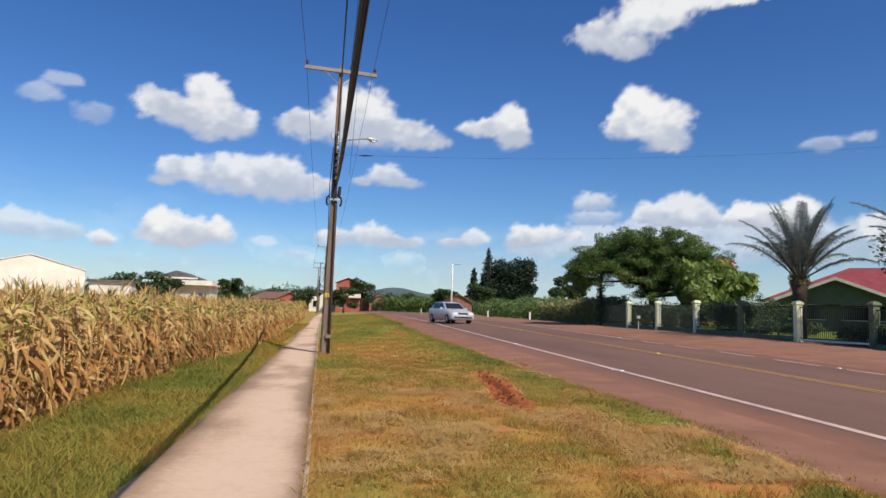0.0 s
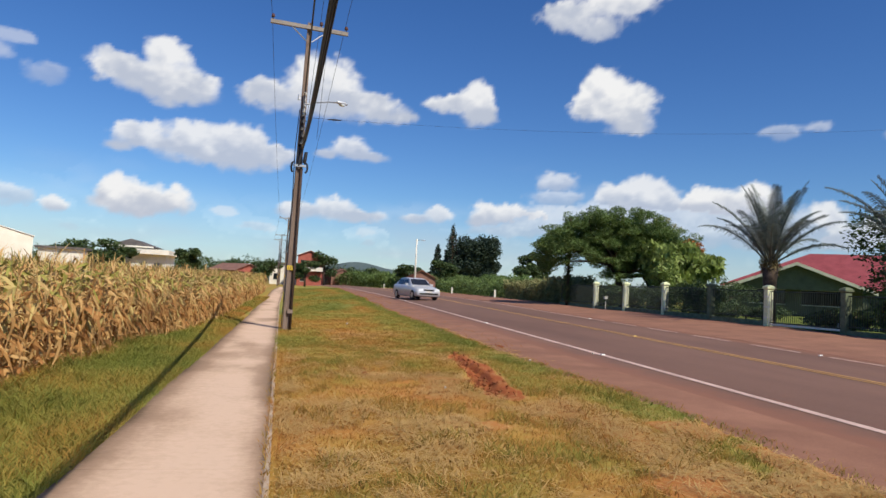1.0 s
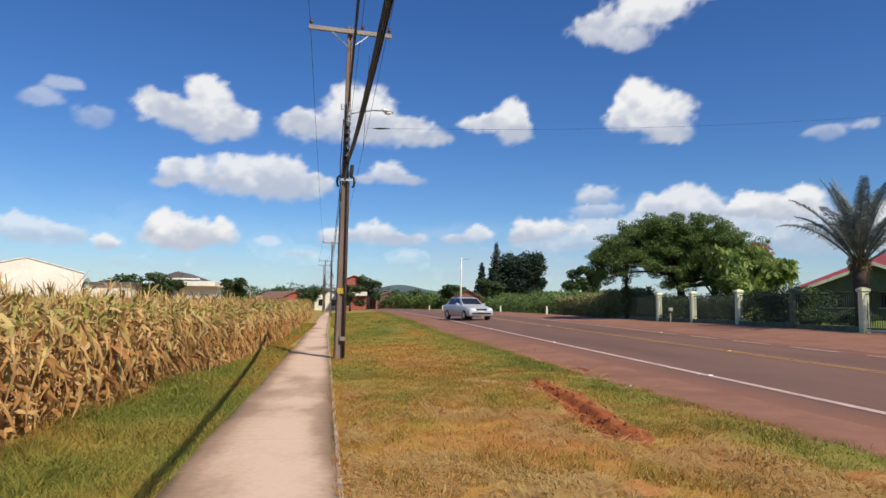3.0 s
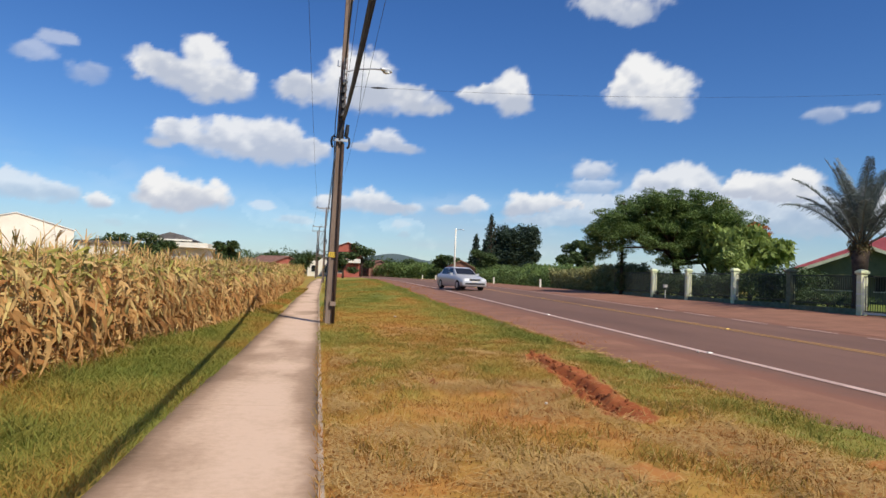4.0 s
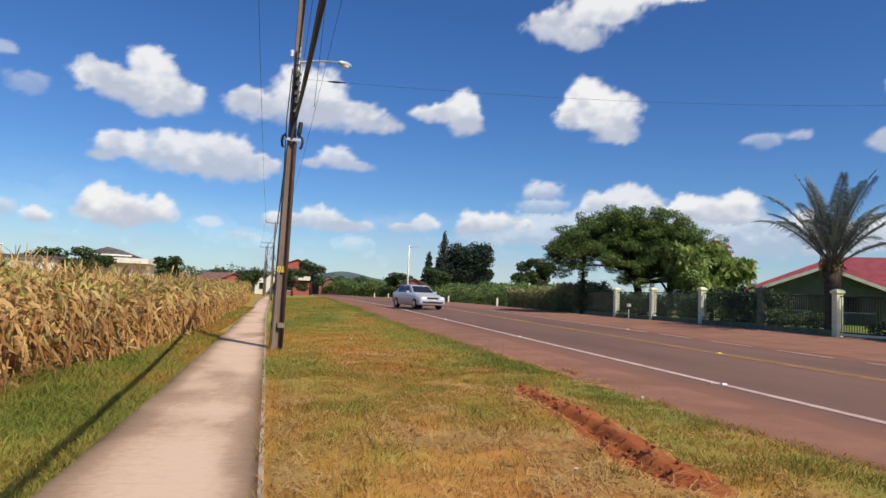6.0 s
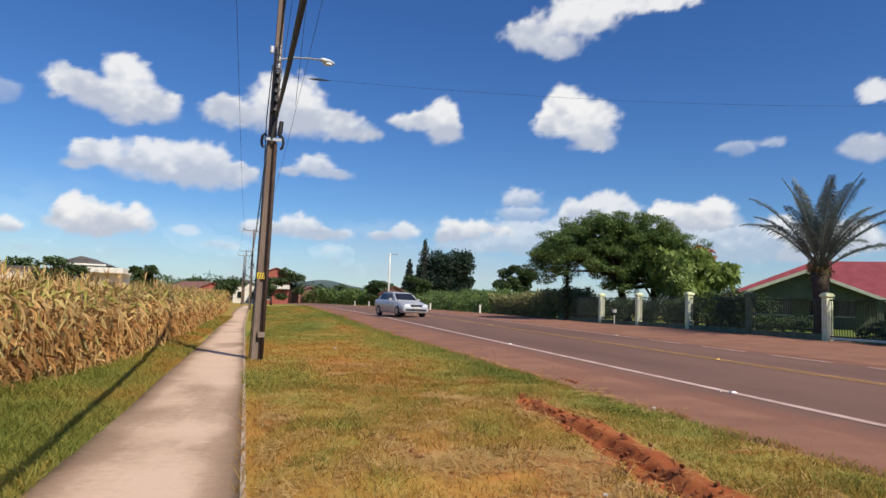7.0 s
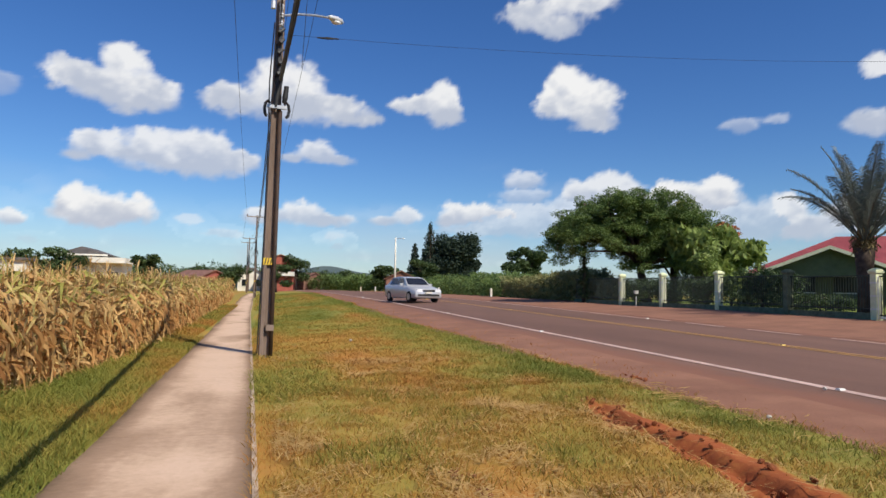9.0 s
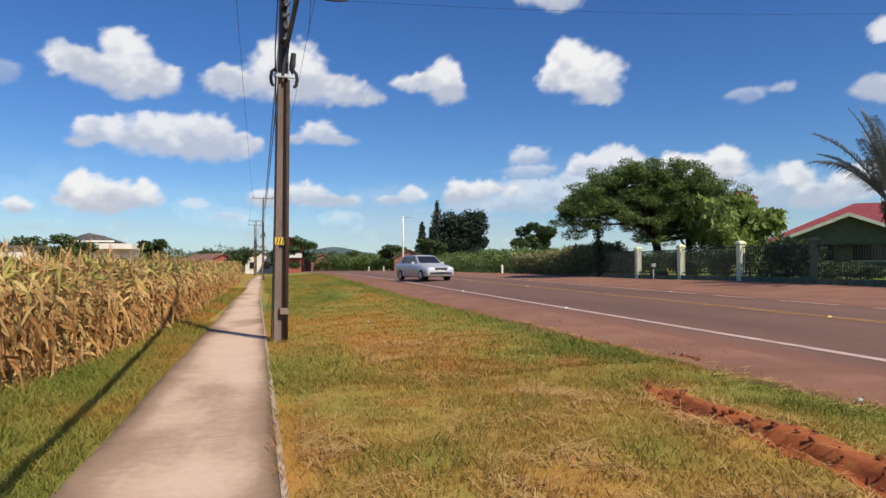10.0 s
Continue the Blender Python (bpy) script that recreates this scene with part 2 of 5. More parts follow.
M_lampshell = plain("lamp_shell", (0.62, 0.64, 0.66), 0.35, 0.3)
M_lens = plain("lamp_lens", (0.75, 0.77, 0.75), 0.15)
M_yellow = plain("yellow_band", (0.72, 0.48, 0.03), 0.6)
M_mark = plain("black_mark", (0.02, 0.02, 0.02), 0.6)
# Dry leaf colours; the wide tone spread also paints in dark gaps and highlights.
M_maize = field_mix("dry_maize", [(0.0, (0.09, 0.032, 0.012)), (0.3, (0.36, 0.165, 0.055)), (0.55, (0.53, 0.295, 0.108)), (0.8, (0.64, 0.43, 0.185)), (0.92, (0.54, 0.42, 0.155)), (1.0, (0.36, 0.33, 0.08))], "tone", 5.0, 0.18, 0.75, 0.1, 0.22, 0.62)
M_leaf_dark = surface("leaf_dark", (0.022, 0.042, 0.018), (0.08, 0.12, 0.04), 1.2, 0.6, 0, each=0.5, island=True, through_light=0.25)
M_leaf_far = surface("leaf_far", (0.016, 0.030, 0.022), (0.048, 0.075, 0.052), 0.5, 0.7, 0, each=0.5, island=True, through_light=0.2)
M_leaf_mid = surface("leaf_mid", (0.042, 0.078, 0.022), (0.15, 0.22, 0.062), 0.8, 0.55, 0, each=0.5, island=True, through_light=0.3)
M_leaf_light = surface("leaf_light", (0.05, 0.10, 0.02), (0.27, 0.34, 0.09), 0.8, 0.5, 0, each=0.6, island=True, through_light=0.35)
M_leaf_olive = surface("leaf_olive", (0.075, 0.085, 0.02), (0.27, 0.26, 0.075), 0.7, 0.55, 0, each=0.5, island=True, through_light=0.3)
M_leaf_rust = surface("leaf_rust", (0.30, 0.07, 0.02), (0.45, 0.16, 0.05), 0.8, 0.6, 0, each=0.5, island=True, through_light=0.3)
M_leaf_reed = surface("leaf_reed", (0.07, 0.10, 0.025), (0.30, 0.29, 0.12), 0.7, 0.6, 0, each=0.6, island=True, through_light=0.3)
M_frond = surface("frond_grey_green", (0.05, 0.065, 0.06), (0.15, 0.18, 0.16), 1.0, 0.5, 0, each=0.5, island=True, through_light=0.2)
M_bark = surface("bark", (0.035, 0.024, 0.017), (0.11, 0.08, 0.06), 6, 0.95, 0.8, fine=30)
M_fibre = surface("palm_fibre", (0.09, 0.065, 0.03), (0.28, 0.22, 0.10), 9, 0.95, 0.9, fine=60)
M_pillar = surface("pale_green_paint", (0.58, 0.62, 0.34), (0.78, 0.80, 0.52), 5, 0.75, 0.15, fine=40)
M_tile = surface("cream_tile", (0.60, 0.60, 0.50), (0.80, 0.80, 0.70), 14, 0.4, 0.1)
M_fence = plain("dark_green_metal", (0.014, 0.022, 0.016), 0.5)
M_plinth = surface("green_plinth", (0.07, 0.09, 0.05), (0.18, 0.21, 0.13), 4, 0.9, 0.3)
M_wall_green = surface("green_wall", (0.075, 0.088, 0.052), (0.12, 0.14, 0.083), 2, 0.85, 0.1)
M_roof = surface("red_roof_sheet", (0.20, 0.038, 0.044), (0.31, 0.072, 0.078), 1.6, 0.6, 0.1, fine=20)
M_fascia = surface("pale_fascia", (0.42, 0.44, 0.30), (0.60, 0.60, 0.46), 3, 0.7, 0.05)
M_glass = plain("dark_window_glass", (0.012, 0.014, 0.016), 0.08)
M_frame = plain("window_frame", (0.50, 0.52, 0.45), 0.5)
M_render_white = surface("white_render", (0.62, 0.58, 0.48), (0.84, 0.80, 0.70), 0.5, 0.8, 0.05)
M_sheet_white = surface("white_sheet_roof", (0.55, 0.55, 0.52), (0.75, 0.75, 0.72), 0.6, 0.5, 0.05)
M_roof_grey = surface("grey_roof", (0.07, 0.065, 0.065), (0.17, 0.15, 0.14), 1.5, 0.8, 0.1)
M_roof_clay = surface("clay_roof", (0.15, 0.07, 0.05), (0.30, 0.16, 0.12), 1.5, 0.85, 0.2)
M_brick_red = surface("red_render", (0.28, 0.07, 0.05), (0.42, 0.13, 0.09), 1.5, 0.8, 0.1)
# The blue of distance haze is mixed into the hill's base colour.
M_hill = surface("hazed_wood", (0.05, 0.075, 0.085), (0.09, 0.12, 0.12), 0.02, 1.0, 0, fine=0.2)
M_car = plain("silver_paint", (0.56, 0.56, 0.57), 0.3, 0.35)
M_car_dark = plain("car_glass", (0.02, 0.022, 0.028), 0.06)
M_rubber = plain("rubber", (0.015, 0.015, 0.015), 0.8)
M_rim = plain("rim", (0.40, 0.40, 0.42), 0.35, 0.8)
M_headlight = plain("headlight", (0.80, 0.82, 0.84), 0.1)
M_rock = surface("pale_stone", (0.40, 0.34, 0.28), (0.70, 0.64, 0.56), 9, 0.9, 0.4)

# ---- ground, path and road ----
ROAD_END = 320.0


def bend(y):
    """How far the road has turned aside."""
    return -0.0009 * np.clip(np.asarray(y, float) - 80, 0, None) ** 2


def shoulder_edge(y):
    """Where the verge's grass gives way to the dirt shoulder."""
    y = np.asarray(y, float)
    return 5.0 - 0.026 * np.clip(y, 0, 25) + 0.012 * np.clip(y - 30, 0, 80)


def trench(x, y):
    """Depth of the washed-out gully in the verge."""
    t = np.clip((y - 7.0) / 6.0, 0, 1)
    mid = 2.95 + 0.50 * t + 0.04 * np.sin(y * 2.1) + 0.16 * (fbm(y * 1.7 + 11, y * 0 + 3.5, 3) - 0.5)
    wide = (0.16 + 0.09 * (1 - t)) * (0.75 + 0.5 * fbm(x * 0 + 7, y * 2.3, 2))
    d = (x - mid) / wide
    inside = np.where(d < 0, np.exp(-(d**2)), np.exp(-((d / 0.62) ** 4)))
    return inside * sst(6.9, 8.2, y) * (1 - sst(12.2, 13.2, y)) * (0.45 + 0.9 * fbm(x * 4, y * 2.2, 3)), mid


def relief(x, y):
    """Bumps of the verge and of the field margin, and the gully."""
    gully, _ = trench(x, y)
    open_ground = sst(0.0, 0.5, x) * (1 - sst(3.4, 4.3, x))
    bumps = (fbm(x * 1.3, y * 1.3) - 0.5) * 0.16 * open_ground
    left = (fbm(x * 1.7 + 9, y * 1.7) - 0.5) * 0.10 * (1 - sst(-2.4, -1.8, x)) * sst(-12, -6, x)
    lip = 0.02 * sst(0.15, 0.6, x) * (1 - sst(3.3, 4.2, x))
    crumbs = 0.12 * (fbm(x * 9 + 3, y * 7, 3) - 0.5) * np.clip(gully * 2.2, 0, 1)
    _, mid = trench(x, y)
    along = sst(7.4, 8.4, y) * (1 - sst(11.8, 12.9, y)) * sst(0.25, 0.55, fbm(y * 1.4 + 2, x * 0 + 8, 3))
    ruts = np.exp(-(((x - mid + 0.10) / 0.05) ** 2)) + 0.9 * np.exp(-(((x - mid - 0.08) / 0.06) ** 2))
    return bumps + left + lip + crumbs - 0.055 * gully - 0.11 * ruts * along


def dryness(x, y):
    """0 lush grass, about 0.6 straw, 1 bare red soil."""
    gully, mid = trench(x, y)
    verge = 0.41 + 0.95 * (fbm(x * 0.55 + 3, y * 0.33 + 8) - 0.5) + 0.30 * (fbm(x * 2.2, y * 2.2) - 0.5)
    verge = verge + 0.18 * (1 - sst(6, 16, y)) + 0.12 * (1 - sst(7, 12, y)) * (1 - sst(2.0, 3.2, x)) - 0.08 * sst(9, 16, y) - 0.03 * sst(18, 40, y) - 0.24 * sst(3.5, 4.4, x)
    open_soil = np.exp(-(((x - mid - 0.14) / 0.34) ** 2)) * sst(6.5, 8.0, y) * (1 - sst(12.2, 13.4, y))
    bare = sst(0.12, 0.5, gully) + 1.1 * sst(0.40, 0.62, open_soil * (0.45 + 0.9 * fbm(x * 2.5, y * 1.6 + 70))) + 0.6 * np.exp(-(((x - 3.36) / 0.45) ** 2) - ((y - 14.3) / 0.9) ** 2)
    bare = bare + 0.85 * sst(0.56, 0.70, fbm(x * 0.9 + 31, y * 0.9)) * (1 - sst(11, 16, y)) * sst(1.0, 2.0, x)
    shoulder = sst(-0.05, 0.3, x - shoulder_edge(y) + 0.55 * (fbm(x * 0.8, y * 0.7 + 4) - 0.5))
    field = 0.21 + 0.75 * (fbm(x * 0.8, y * 0.6) - 0.45)
    left = np.where(x < -2.5, field + 0.45 * sst(-2.7, -4.0, x), field)
    left = left + 0.10 * sst(-2.1, -1.5, x + 0.017 * y)
    value = np.where(x < -0.7, left, np.maximum(verge, np.clip(bare, 0, 1)))
    far = 0.22 + 0.3 * fbm(x * 0.05, y * 0.05)
    # Garden ground gets the darkest green, standing in for tree shade.
    garden = sst(8, 14, y) * (1 - sst(60, 75, y))
    value = np.where(x > 20.3, far * (1 - garden), np.maximum(value, shoulder * (x > 0)))
    away = sst(90, 130, y)
    return np.clip(value * (1 - away) + far * away, 0, 1)


def axis(fine_from, fine_to, step, outer):
    inner = np.arange(fine_from, fine_to + 1e-6, step)
    return np.concatenate([-np.array(outer[::-1]) + fine_from, inner, np.array(outer) + fine_to])


OUT = [0.5, 1.2, 2.2, 4, 7, 11, 16, 24, 36, 55, 85, 130, 220, 400, 800, 1600, 4000]
gx = axis(-5.0, 6.0, 0.05, OUT)
gy = axis(0.0, 26.0, 0.06, OUT)
X, Y = np.meshgrid(gx, gy)
Z = land(X, Y) + np.where((np.abs(X) < 12) & (Y < 60) & (Y > -12), relief(X, Y), 0) - 0.015
Z = np.where((X > -1.78) & (X < 0.1) & (Y < 90), np.minimum(Z, land(X, Y) - 0.05), Z)
Z = np.where((X > 5.3) & (X < 6.2), land(X, Y) - 0.06, Z)
Z = np.where((X > 6.2) & (X < 18), land(X, Y) - 0.3, Z)
nx, ny = len(gx), len(gy)
quad = (np.arange(ny - 1)[:, None] * nx + np.arange(nx - 1)[None]).ravel()
quads = np.stack([quad, quad + 1, quad + nx + 1, quad + nx], 1)
ground_mesh = arrays("ground", np.stack([X, Y, Z], -1).reshape(-1, 3), quads, M_ground, [("dry", dryness(X, Y).ravel())])
ground_mesh.polygons.foreach_set("use_smooth", [True] * len(ground_mesh.polygons))
tagged(new("ground", ground_mesh), "patchy yellow-green grass verge with bare red soil", "ground", kind="structure")


def ribbon(name, left, right, y0, y1, lift, material, step=1.0, thick=0.0, across=1, bent=True, edged=False, dusty=False, sink=0.0):
    """A strip laid on the ground between two lines x = left(y), right(y), with its own thickness."""
    ys = np.arange(y0, y1 + step * 0.5, step)
    u = np.linspace(0, 1, across + 1)
    l = np.array([left(y) for y in ys]) + (bend(ys) if bent else 0)
    r = np.array([right(y) for y in ys]) + (bend(ys) if bent else 0)
    xs = l[:, None] * (1 - u) + r[:, None] * u
    yy = np.repeat(ys[:, None], across + 1, 1)
    top = np.stack([xs, yy, land(xs, yy) + lift - sink * (1 - u) ** 4], -1)
    verts, n, k = top.reshape(-1, 3), len(ys), across + 1
    q = (np.arange(n - 1)[:, None] * k + np.arange(across)[None]).ravel()
    faces = [np.stack([q, q + 1, q + k + 1, q + k], 1)]
    if thick:
        low = verts - (0, 0, thick)
        verts, base = np.concatenate([verts, low]), n * k
        for j, flip in ((0, False), (across, True)):
            e = np.arange(n - 1) * k + j
            side = np.stack([e, e + k, e + k + base, e + base], 1)
            faces.append(side[:, ::-1] if flip else side)
        e = np.arange(across)
        faces.append(np.stack([e, e + base, e + 1 + base, e + 1], 1))
    fields = []
    if edged:
        wear = np.repeat(np.maximum((1 - u) ** 7, 0.8 * u ** 12)[None], n, 0) * (0.35 + 1.1 * fbm(xs * 1.5 + 40, yy * 0.8)) + 0.30 * sst(0.5, 0.75, fbm(xs * 1.2 + 4, yy * 0.5 + 9))
        wear = wear.ravel()
        fields = [("edge", np.concatenate([wear, wear * 0 + 1]) if thick else wear)]
    if dusty:
        dust = np.repeat((np.abs(2 * u - 1) ** 9)[None], n, 0).ravel()
        fields = [("dust", np.concatenate([dust, dust]) if thick else dust)]
    return arrays(name, verts, np.concatenate(faces), material, fields)


def walk_left(y):
    return -1.32 - 0.0135 * min(y, 70) - 0.004 * min(max(y - 12, 0), 50) - 0.02 * math.sin(y * 0.9)


def walk_right(y):
    return 0.115 - 0.0250 * min(y, 40) - 0.015 * min(max(y - 40, 0), 40)


road = tagged(new("road", ribbon("road", lambda y: 5.92 + 0.06 * math.sin(y * 0.37), lambda y: 14.0, -40, ROAD_END, 0.0, M_asphalt, 1.0, 0.1, 10, dusty=True)), "two-lane asphalt road dusted with red earth", "road", kind="structure")
tagged(new("forecourt", ribbon("forecourt", lambda y: 13.9 + 0.12 * math.sin(y * 0.5), lambda y: 20.6, -40, 112, 0.004, M_dirt, 1.0, 0.08, 8)), "red earth strip between road and fence", "ground", kind="structure")
shoulder = ribbon("shoulder", lambda y: float(shoulder_edge(y)) + 0.5 * float(fbm(np.array([y * 0.45]), np.array([2.0]))[0] - 0.5) + 0.3 * float(fbm(np.array([y * 2.1]), np.array([9.0]))[0] - 0.5), lambda y: 5.97 + 0.06 * math.sin(y * 0.37), -40, 150, 0.005, M_dirt, 0.2, 0.05, 6, sink=0.022)
tagged(new("shoulder", shoulder), "red dirt road shoulder", "road shoulder", kind="structure")


def line(name, x, width, y0, y1, material, label):
    return tagged(new(name, ribbon(name, lambda y: x - width / 2, lambda y: x + width / 2, y0, y1, 0.006, material, 1.0)), label, "road marking", kind="structure")


line("edge_line", 6.86, 0.13, -40, ROAD_END, M_white_line, "worn white edge line on the asphalt")
for side in (-0.1, 0.1):
    line("centre_line", 10.1 + side, 0.10, -40, ROAD_END, M_yellow_line, "one of two worn yellow centre lines on the asphalt")
line("far_edge_line", 13.35, 0.13, 26, ROAD_END, M_white_line, "worn white edge line on the asphalt")
for k in range(14):
    y0 = 23.2 - k * 3.0
    line("edge_dash", 13.35, 0.13, y0, y0 + 1.6, M_white_line, "short worn white dash on the asphalt")


def stud(x, y, material, label):
    s = Shape()
    s.loft([[(-0.05, -0.045, 0), (0.05, -0.045, 0), (0.05, 0.045, 0), (-0.05, 0.045, 0)], [(-0.04, -0.025, 0.02), (0.04, -0.025, 0.02), (0.04, 0.025, 0.02), (-0.04, 0.025, 0.02)]])
    return solid("road_stud", s, material, label, "road stud", "road studs", at=(x, y, lz(x, y) + 0.006))


for y in (12.5, 22.0, 31.5, 41.0, 56):
    stud(6.86, y, M_stud, "small white raised road stud on the edge line")
for y in (17.15, 33.0, 49, 65):
    stud(10.1, y, M_stud_yellow, "small yellow raised road stud on the centre line")
for y in (13.5, 27.5):
    stud(13.35, y, M_stud, "small white raised road stud on the edge line")

# the footpath, in cast bays
bay = thing("footpath", "worn pale concrete footpath with dusty edges", "footpath", kind="structure")
y = -12.0
while y < 96:
    step = 4.0
    part("slab", ribbon("slab", walk_left, walk_right, y, y + step - 0.006, 0.0, M_walk, (step - 0.006) / 12, 0.09, 16, False, True), M_walk, bay)
    y += step

kerb = ribbon("kerb", lambda y: walk_right(y) - 0.012, lambda y: walk_right(y) + 0.028, -12, 60, 0.006, M_edge, 0.5, 0.12, 1, False)
tagged(new("kerb", kerb), "narrow pale concrete edging of the footpath", "kerb", kind="structure")

# ---- clouds on a far backdrop of sky ----
CA, CE = np.meshgrid(np.arange(-45, 75.01, 0.2), np.arange(0.6, 42.01, 0.16))
WARP_A = (fbm(CA * 0.45, CE * 0.6 + 40, 5) - 0.5) * 1.3 + (fbm(CA * 1.6, CE * 1.9 + 7, 4) - 0.5) * 1.1
WARP_E = (fbm(CA * 0.45 + 90, CE * 0.6, 5) - 0.5) * 0.9 + (fbm(CA * 1.6 + 55, CE * 1.9, 4) - 0.5) * 0.85
cover = np.full(CA.shape, -3.0)
height = np.zeros(CA.shape)
strength = np.zeros(CA.shape)


def cloud(power, *lobes):
    """One cumulus out of lobes (bearing, elevation, half width, half height) that flow together, flat below and billowing above."""
    global cover, height, strength
    low = min(e - 0.7 * h for _, e, _, h in lobes)
    high = max(e + h for _, e, _, h in lobes)
    total = np.zeros(CA.shape)
    for a, e, w, h in lobes:
        u = (CA + WARP_A * min(1, w / 2.2) - a) / (w * 1.06)
        v = (CE + WARP_E * min(1, h / 1.1) - e) / (h * 1.04)
        v = np.where(v < 0, v * 1.10, v * 0.95)
        total += np.exp(np.clip(2.6 * (1 - u * u - v * v), -30, 3))
    d = np.clip(np.log(total + 1e-9) / 2.6, -3, 1)
    better = d > cover
    cover = np.where(better, d, cover)
    height = np.where(better, np.clip((CE - low) / (high - low), 0, 1), height)
    strength = np.where(better, power, strength)


cloud(0.95, (21.5, 22.7, 2.3, 1.1), (24.2, 21.7, 1.9, 0.8), (26.0, 23.9, 3.4, 1.9), (31.8, 24.9, 4.3, 1.2))
cloud(0.95, (-11.7, 17.1, 1.8, 1.4), (-15.2, 15.4, 1.9, 1.1), (-9.3, 15.0, 2.0, 1.4), (-12.6, 14.9, 2.5, 1.3), (-10.9, 14.1, 3.0, 0.9))
cloud(0.95, (0.8, 16.8, 3.0, 1.9), (-3.7, 15.1, 2.3, 1.1), (1.9, 15.0, 4.3, 1.6), (5.5, 14.7, 2.3, 1.2), (7.7, 14.1, 1.5, 0.6))
cloud(0.95, (14.2, 16.3, 1.3, 1.4), (11.6, 15.5, 2.0, 0.7), (14.6, 14.8, 1.5, 1.2), (13.4, 15.6, 1.5, 0.9))
cloud(1.0, (24.8, 17.2, 1.9, 1.5), (26.8, 15.6, 2.5, 1.8), (23.4, 15.7, 1.3, 1.2), (27.4, 14.0, 1.6, 0.8), (25.4, 15.6, 2.2, 1.5))
cloud(0.88, (-12.9, 10.6, 2.0, 1.1), (-8.9, 10.9, 2.6, 1.4), (-5.2, 11.1, 2.2, 1.6), (-6.5, 9.8, 5.0, 1.2), (-2.9, 10.2, 2.1, 0.9), (-14.5, 9.6, 1.0, 0.5))
cloud(0.8, (3.6, 11.4, 1.6, 1.0), (5.0, 10.8, 1.8, 0.5), (1.5, 10.8, 1.0, 0.4))
cloud(1.0, (-14.5, 6.0, 1.7, 1.3), (-11.5, 5.9, 2.9, 1.2), (-13.2, 5.1, 2.9, 0.8))
cloud(0.65, (-21.5, 5.1, 2.4, 0.9), (-24.5, 5.4, 2.6, 1.1))
cloud(0.9, (-18.3, 4.7, 1.2, 0.7))
cloud(0.85, (2.4, 6.4, 1.8, 1.1), (-0.5, 5.8, 2.3, 0.8), (4.4, 5.7, 2.9, 0.7))
cloud(0.8, (11.5, 6.3, 1.3, 0.8), (9.4, 5.8, 1.4, 0.5))
cloud(0.92, (16.9, 6.5, 3.0, 1.1), (20.2, 6.5, 1.9, 0.9), (15.2, 6.0, 1.4, 0.7))
cloud(0.6, (17.7, 5.1, 3.8, 0.7), (27.2, 6.0, 4.8, 0.8), (33.7, 5.7, 4.0, 1.0))
cloud(0.65, (21.3, 9.4, 2.0, 0.9))
cloud(0.5, (21.4, 8.1, 2.6, 0.8))
cloud(0.85, (28.7, 9.0, 2.0, 1.2), (26.2, 8.5, 1.8, 1.0), (30.3, 8.1, 1.5, 1.1), (28.1, 7.4, 4.2, 1.0))
cloud(0.97, (33.3, 8.4, 1.7, 1.1), (37.1, 8.6, 1.7, 1.1), (35.4, 7.5, 3.8, 1.1), (31.9, 7.7, 1.3, 0.9))
cloud(0.42, (38.6, 13.2, 1.5, 0.6), (41.1, 13.6, 0.9, 0.4))
cloud(0.4, (-21.7, 16.2, 1.6, 0.5), (-19.6, 14.0, 1.5, 0.9), (-23.2, 15.0, 1.7, 0.8))
cloud(0.5, (-6.4, 5.3, 1.2, 0.5), (-3.6, 4.3, 1.9, 0.45), (5.4, 4.4, 0.9, 0.5), (5.7, 3.5, 0.8, 0.35), (-17.3, 3.1, 1.2, 0.4))
cloud(0.85, (47.7, 16.5, 1.3, 0.9), (47.4, 12.6, 1.9, 0.9))
cloud(0.85, (41.6, 6.7, 1.6, 1.3), (42.8, 5.2, 2.6, 1.0), (46.0, 6.0, 2.6, 1.4))
cloud(0.6, (20.5, 6.0, 5.0, 1.7), (26.5, 6.4, 5.0, 1.9), (32.5, 6.2, 5.0, 2.0), (38.5, 5.6, 5.0, 1.9))
cloud(0.8, (58, 9, 5, 2.4), (64, 14, 4, 2))
cloud(0.8, (-34, 9, 5, 2.2), (-37, 17, 4, 2))
puff = fbm(CA * 0.9 + 3, CE * 1.1, 5)
under = sst(0.45, 0.0, height)
alpha = sst(-0.12 - 0.25 * under, 0.62 + 0.35 * under, cover + 0.62 * (puff - 0.5)) * strength
veil = 0.22 * sst(0.45, 0.8, fbm(CA * 0.12, CE * 0.35 + 2, 4)) * sst(12, 2, CE) + 0.42 * sst(8, 0.5, CE)
alpha = np.maximum(alpha, veil)
lit = 0.36 + 0.64 * sst(0.02, 0.72, height + 0.85 * (fbm(CA * 0.9 + 30, CE * 1.2 + 3, 5) - 0.5) - 0.12 * sst(0.3, 0.9, cover))
a, e = np.radians(CA), np.radians(CE)
R = 4200.0
dome = np.stack([R * np.sin(a) * np.cos(e), R * np.cos(a) * np.cos(e), R * np.sin(e)], -1).reshape(-1, 3)
nx, ny = CA.shape[1], CA.shape[0]
quad = (np.arange(ny - 1)[:, None] * nx + np.arange(nx - 1)[None]).ravel()
M_cloud = bpy.data.materials.new("cloud")
M_cloud.use_nodes = True
t = M_cloud.node_tree
t.nodes.remove(t.nodes["Principled BSDF"])
fade, lum = t.nodes.new("ShaderNodeAttribute"), t.nodes.new("ShaderNodeAttribute")
fade.attribute_name, lum.attribute_name = "cover", "lit"
ramp = t.nodes.new("ShaderNodeValToRGB")
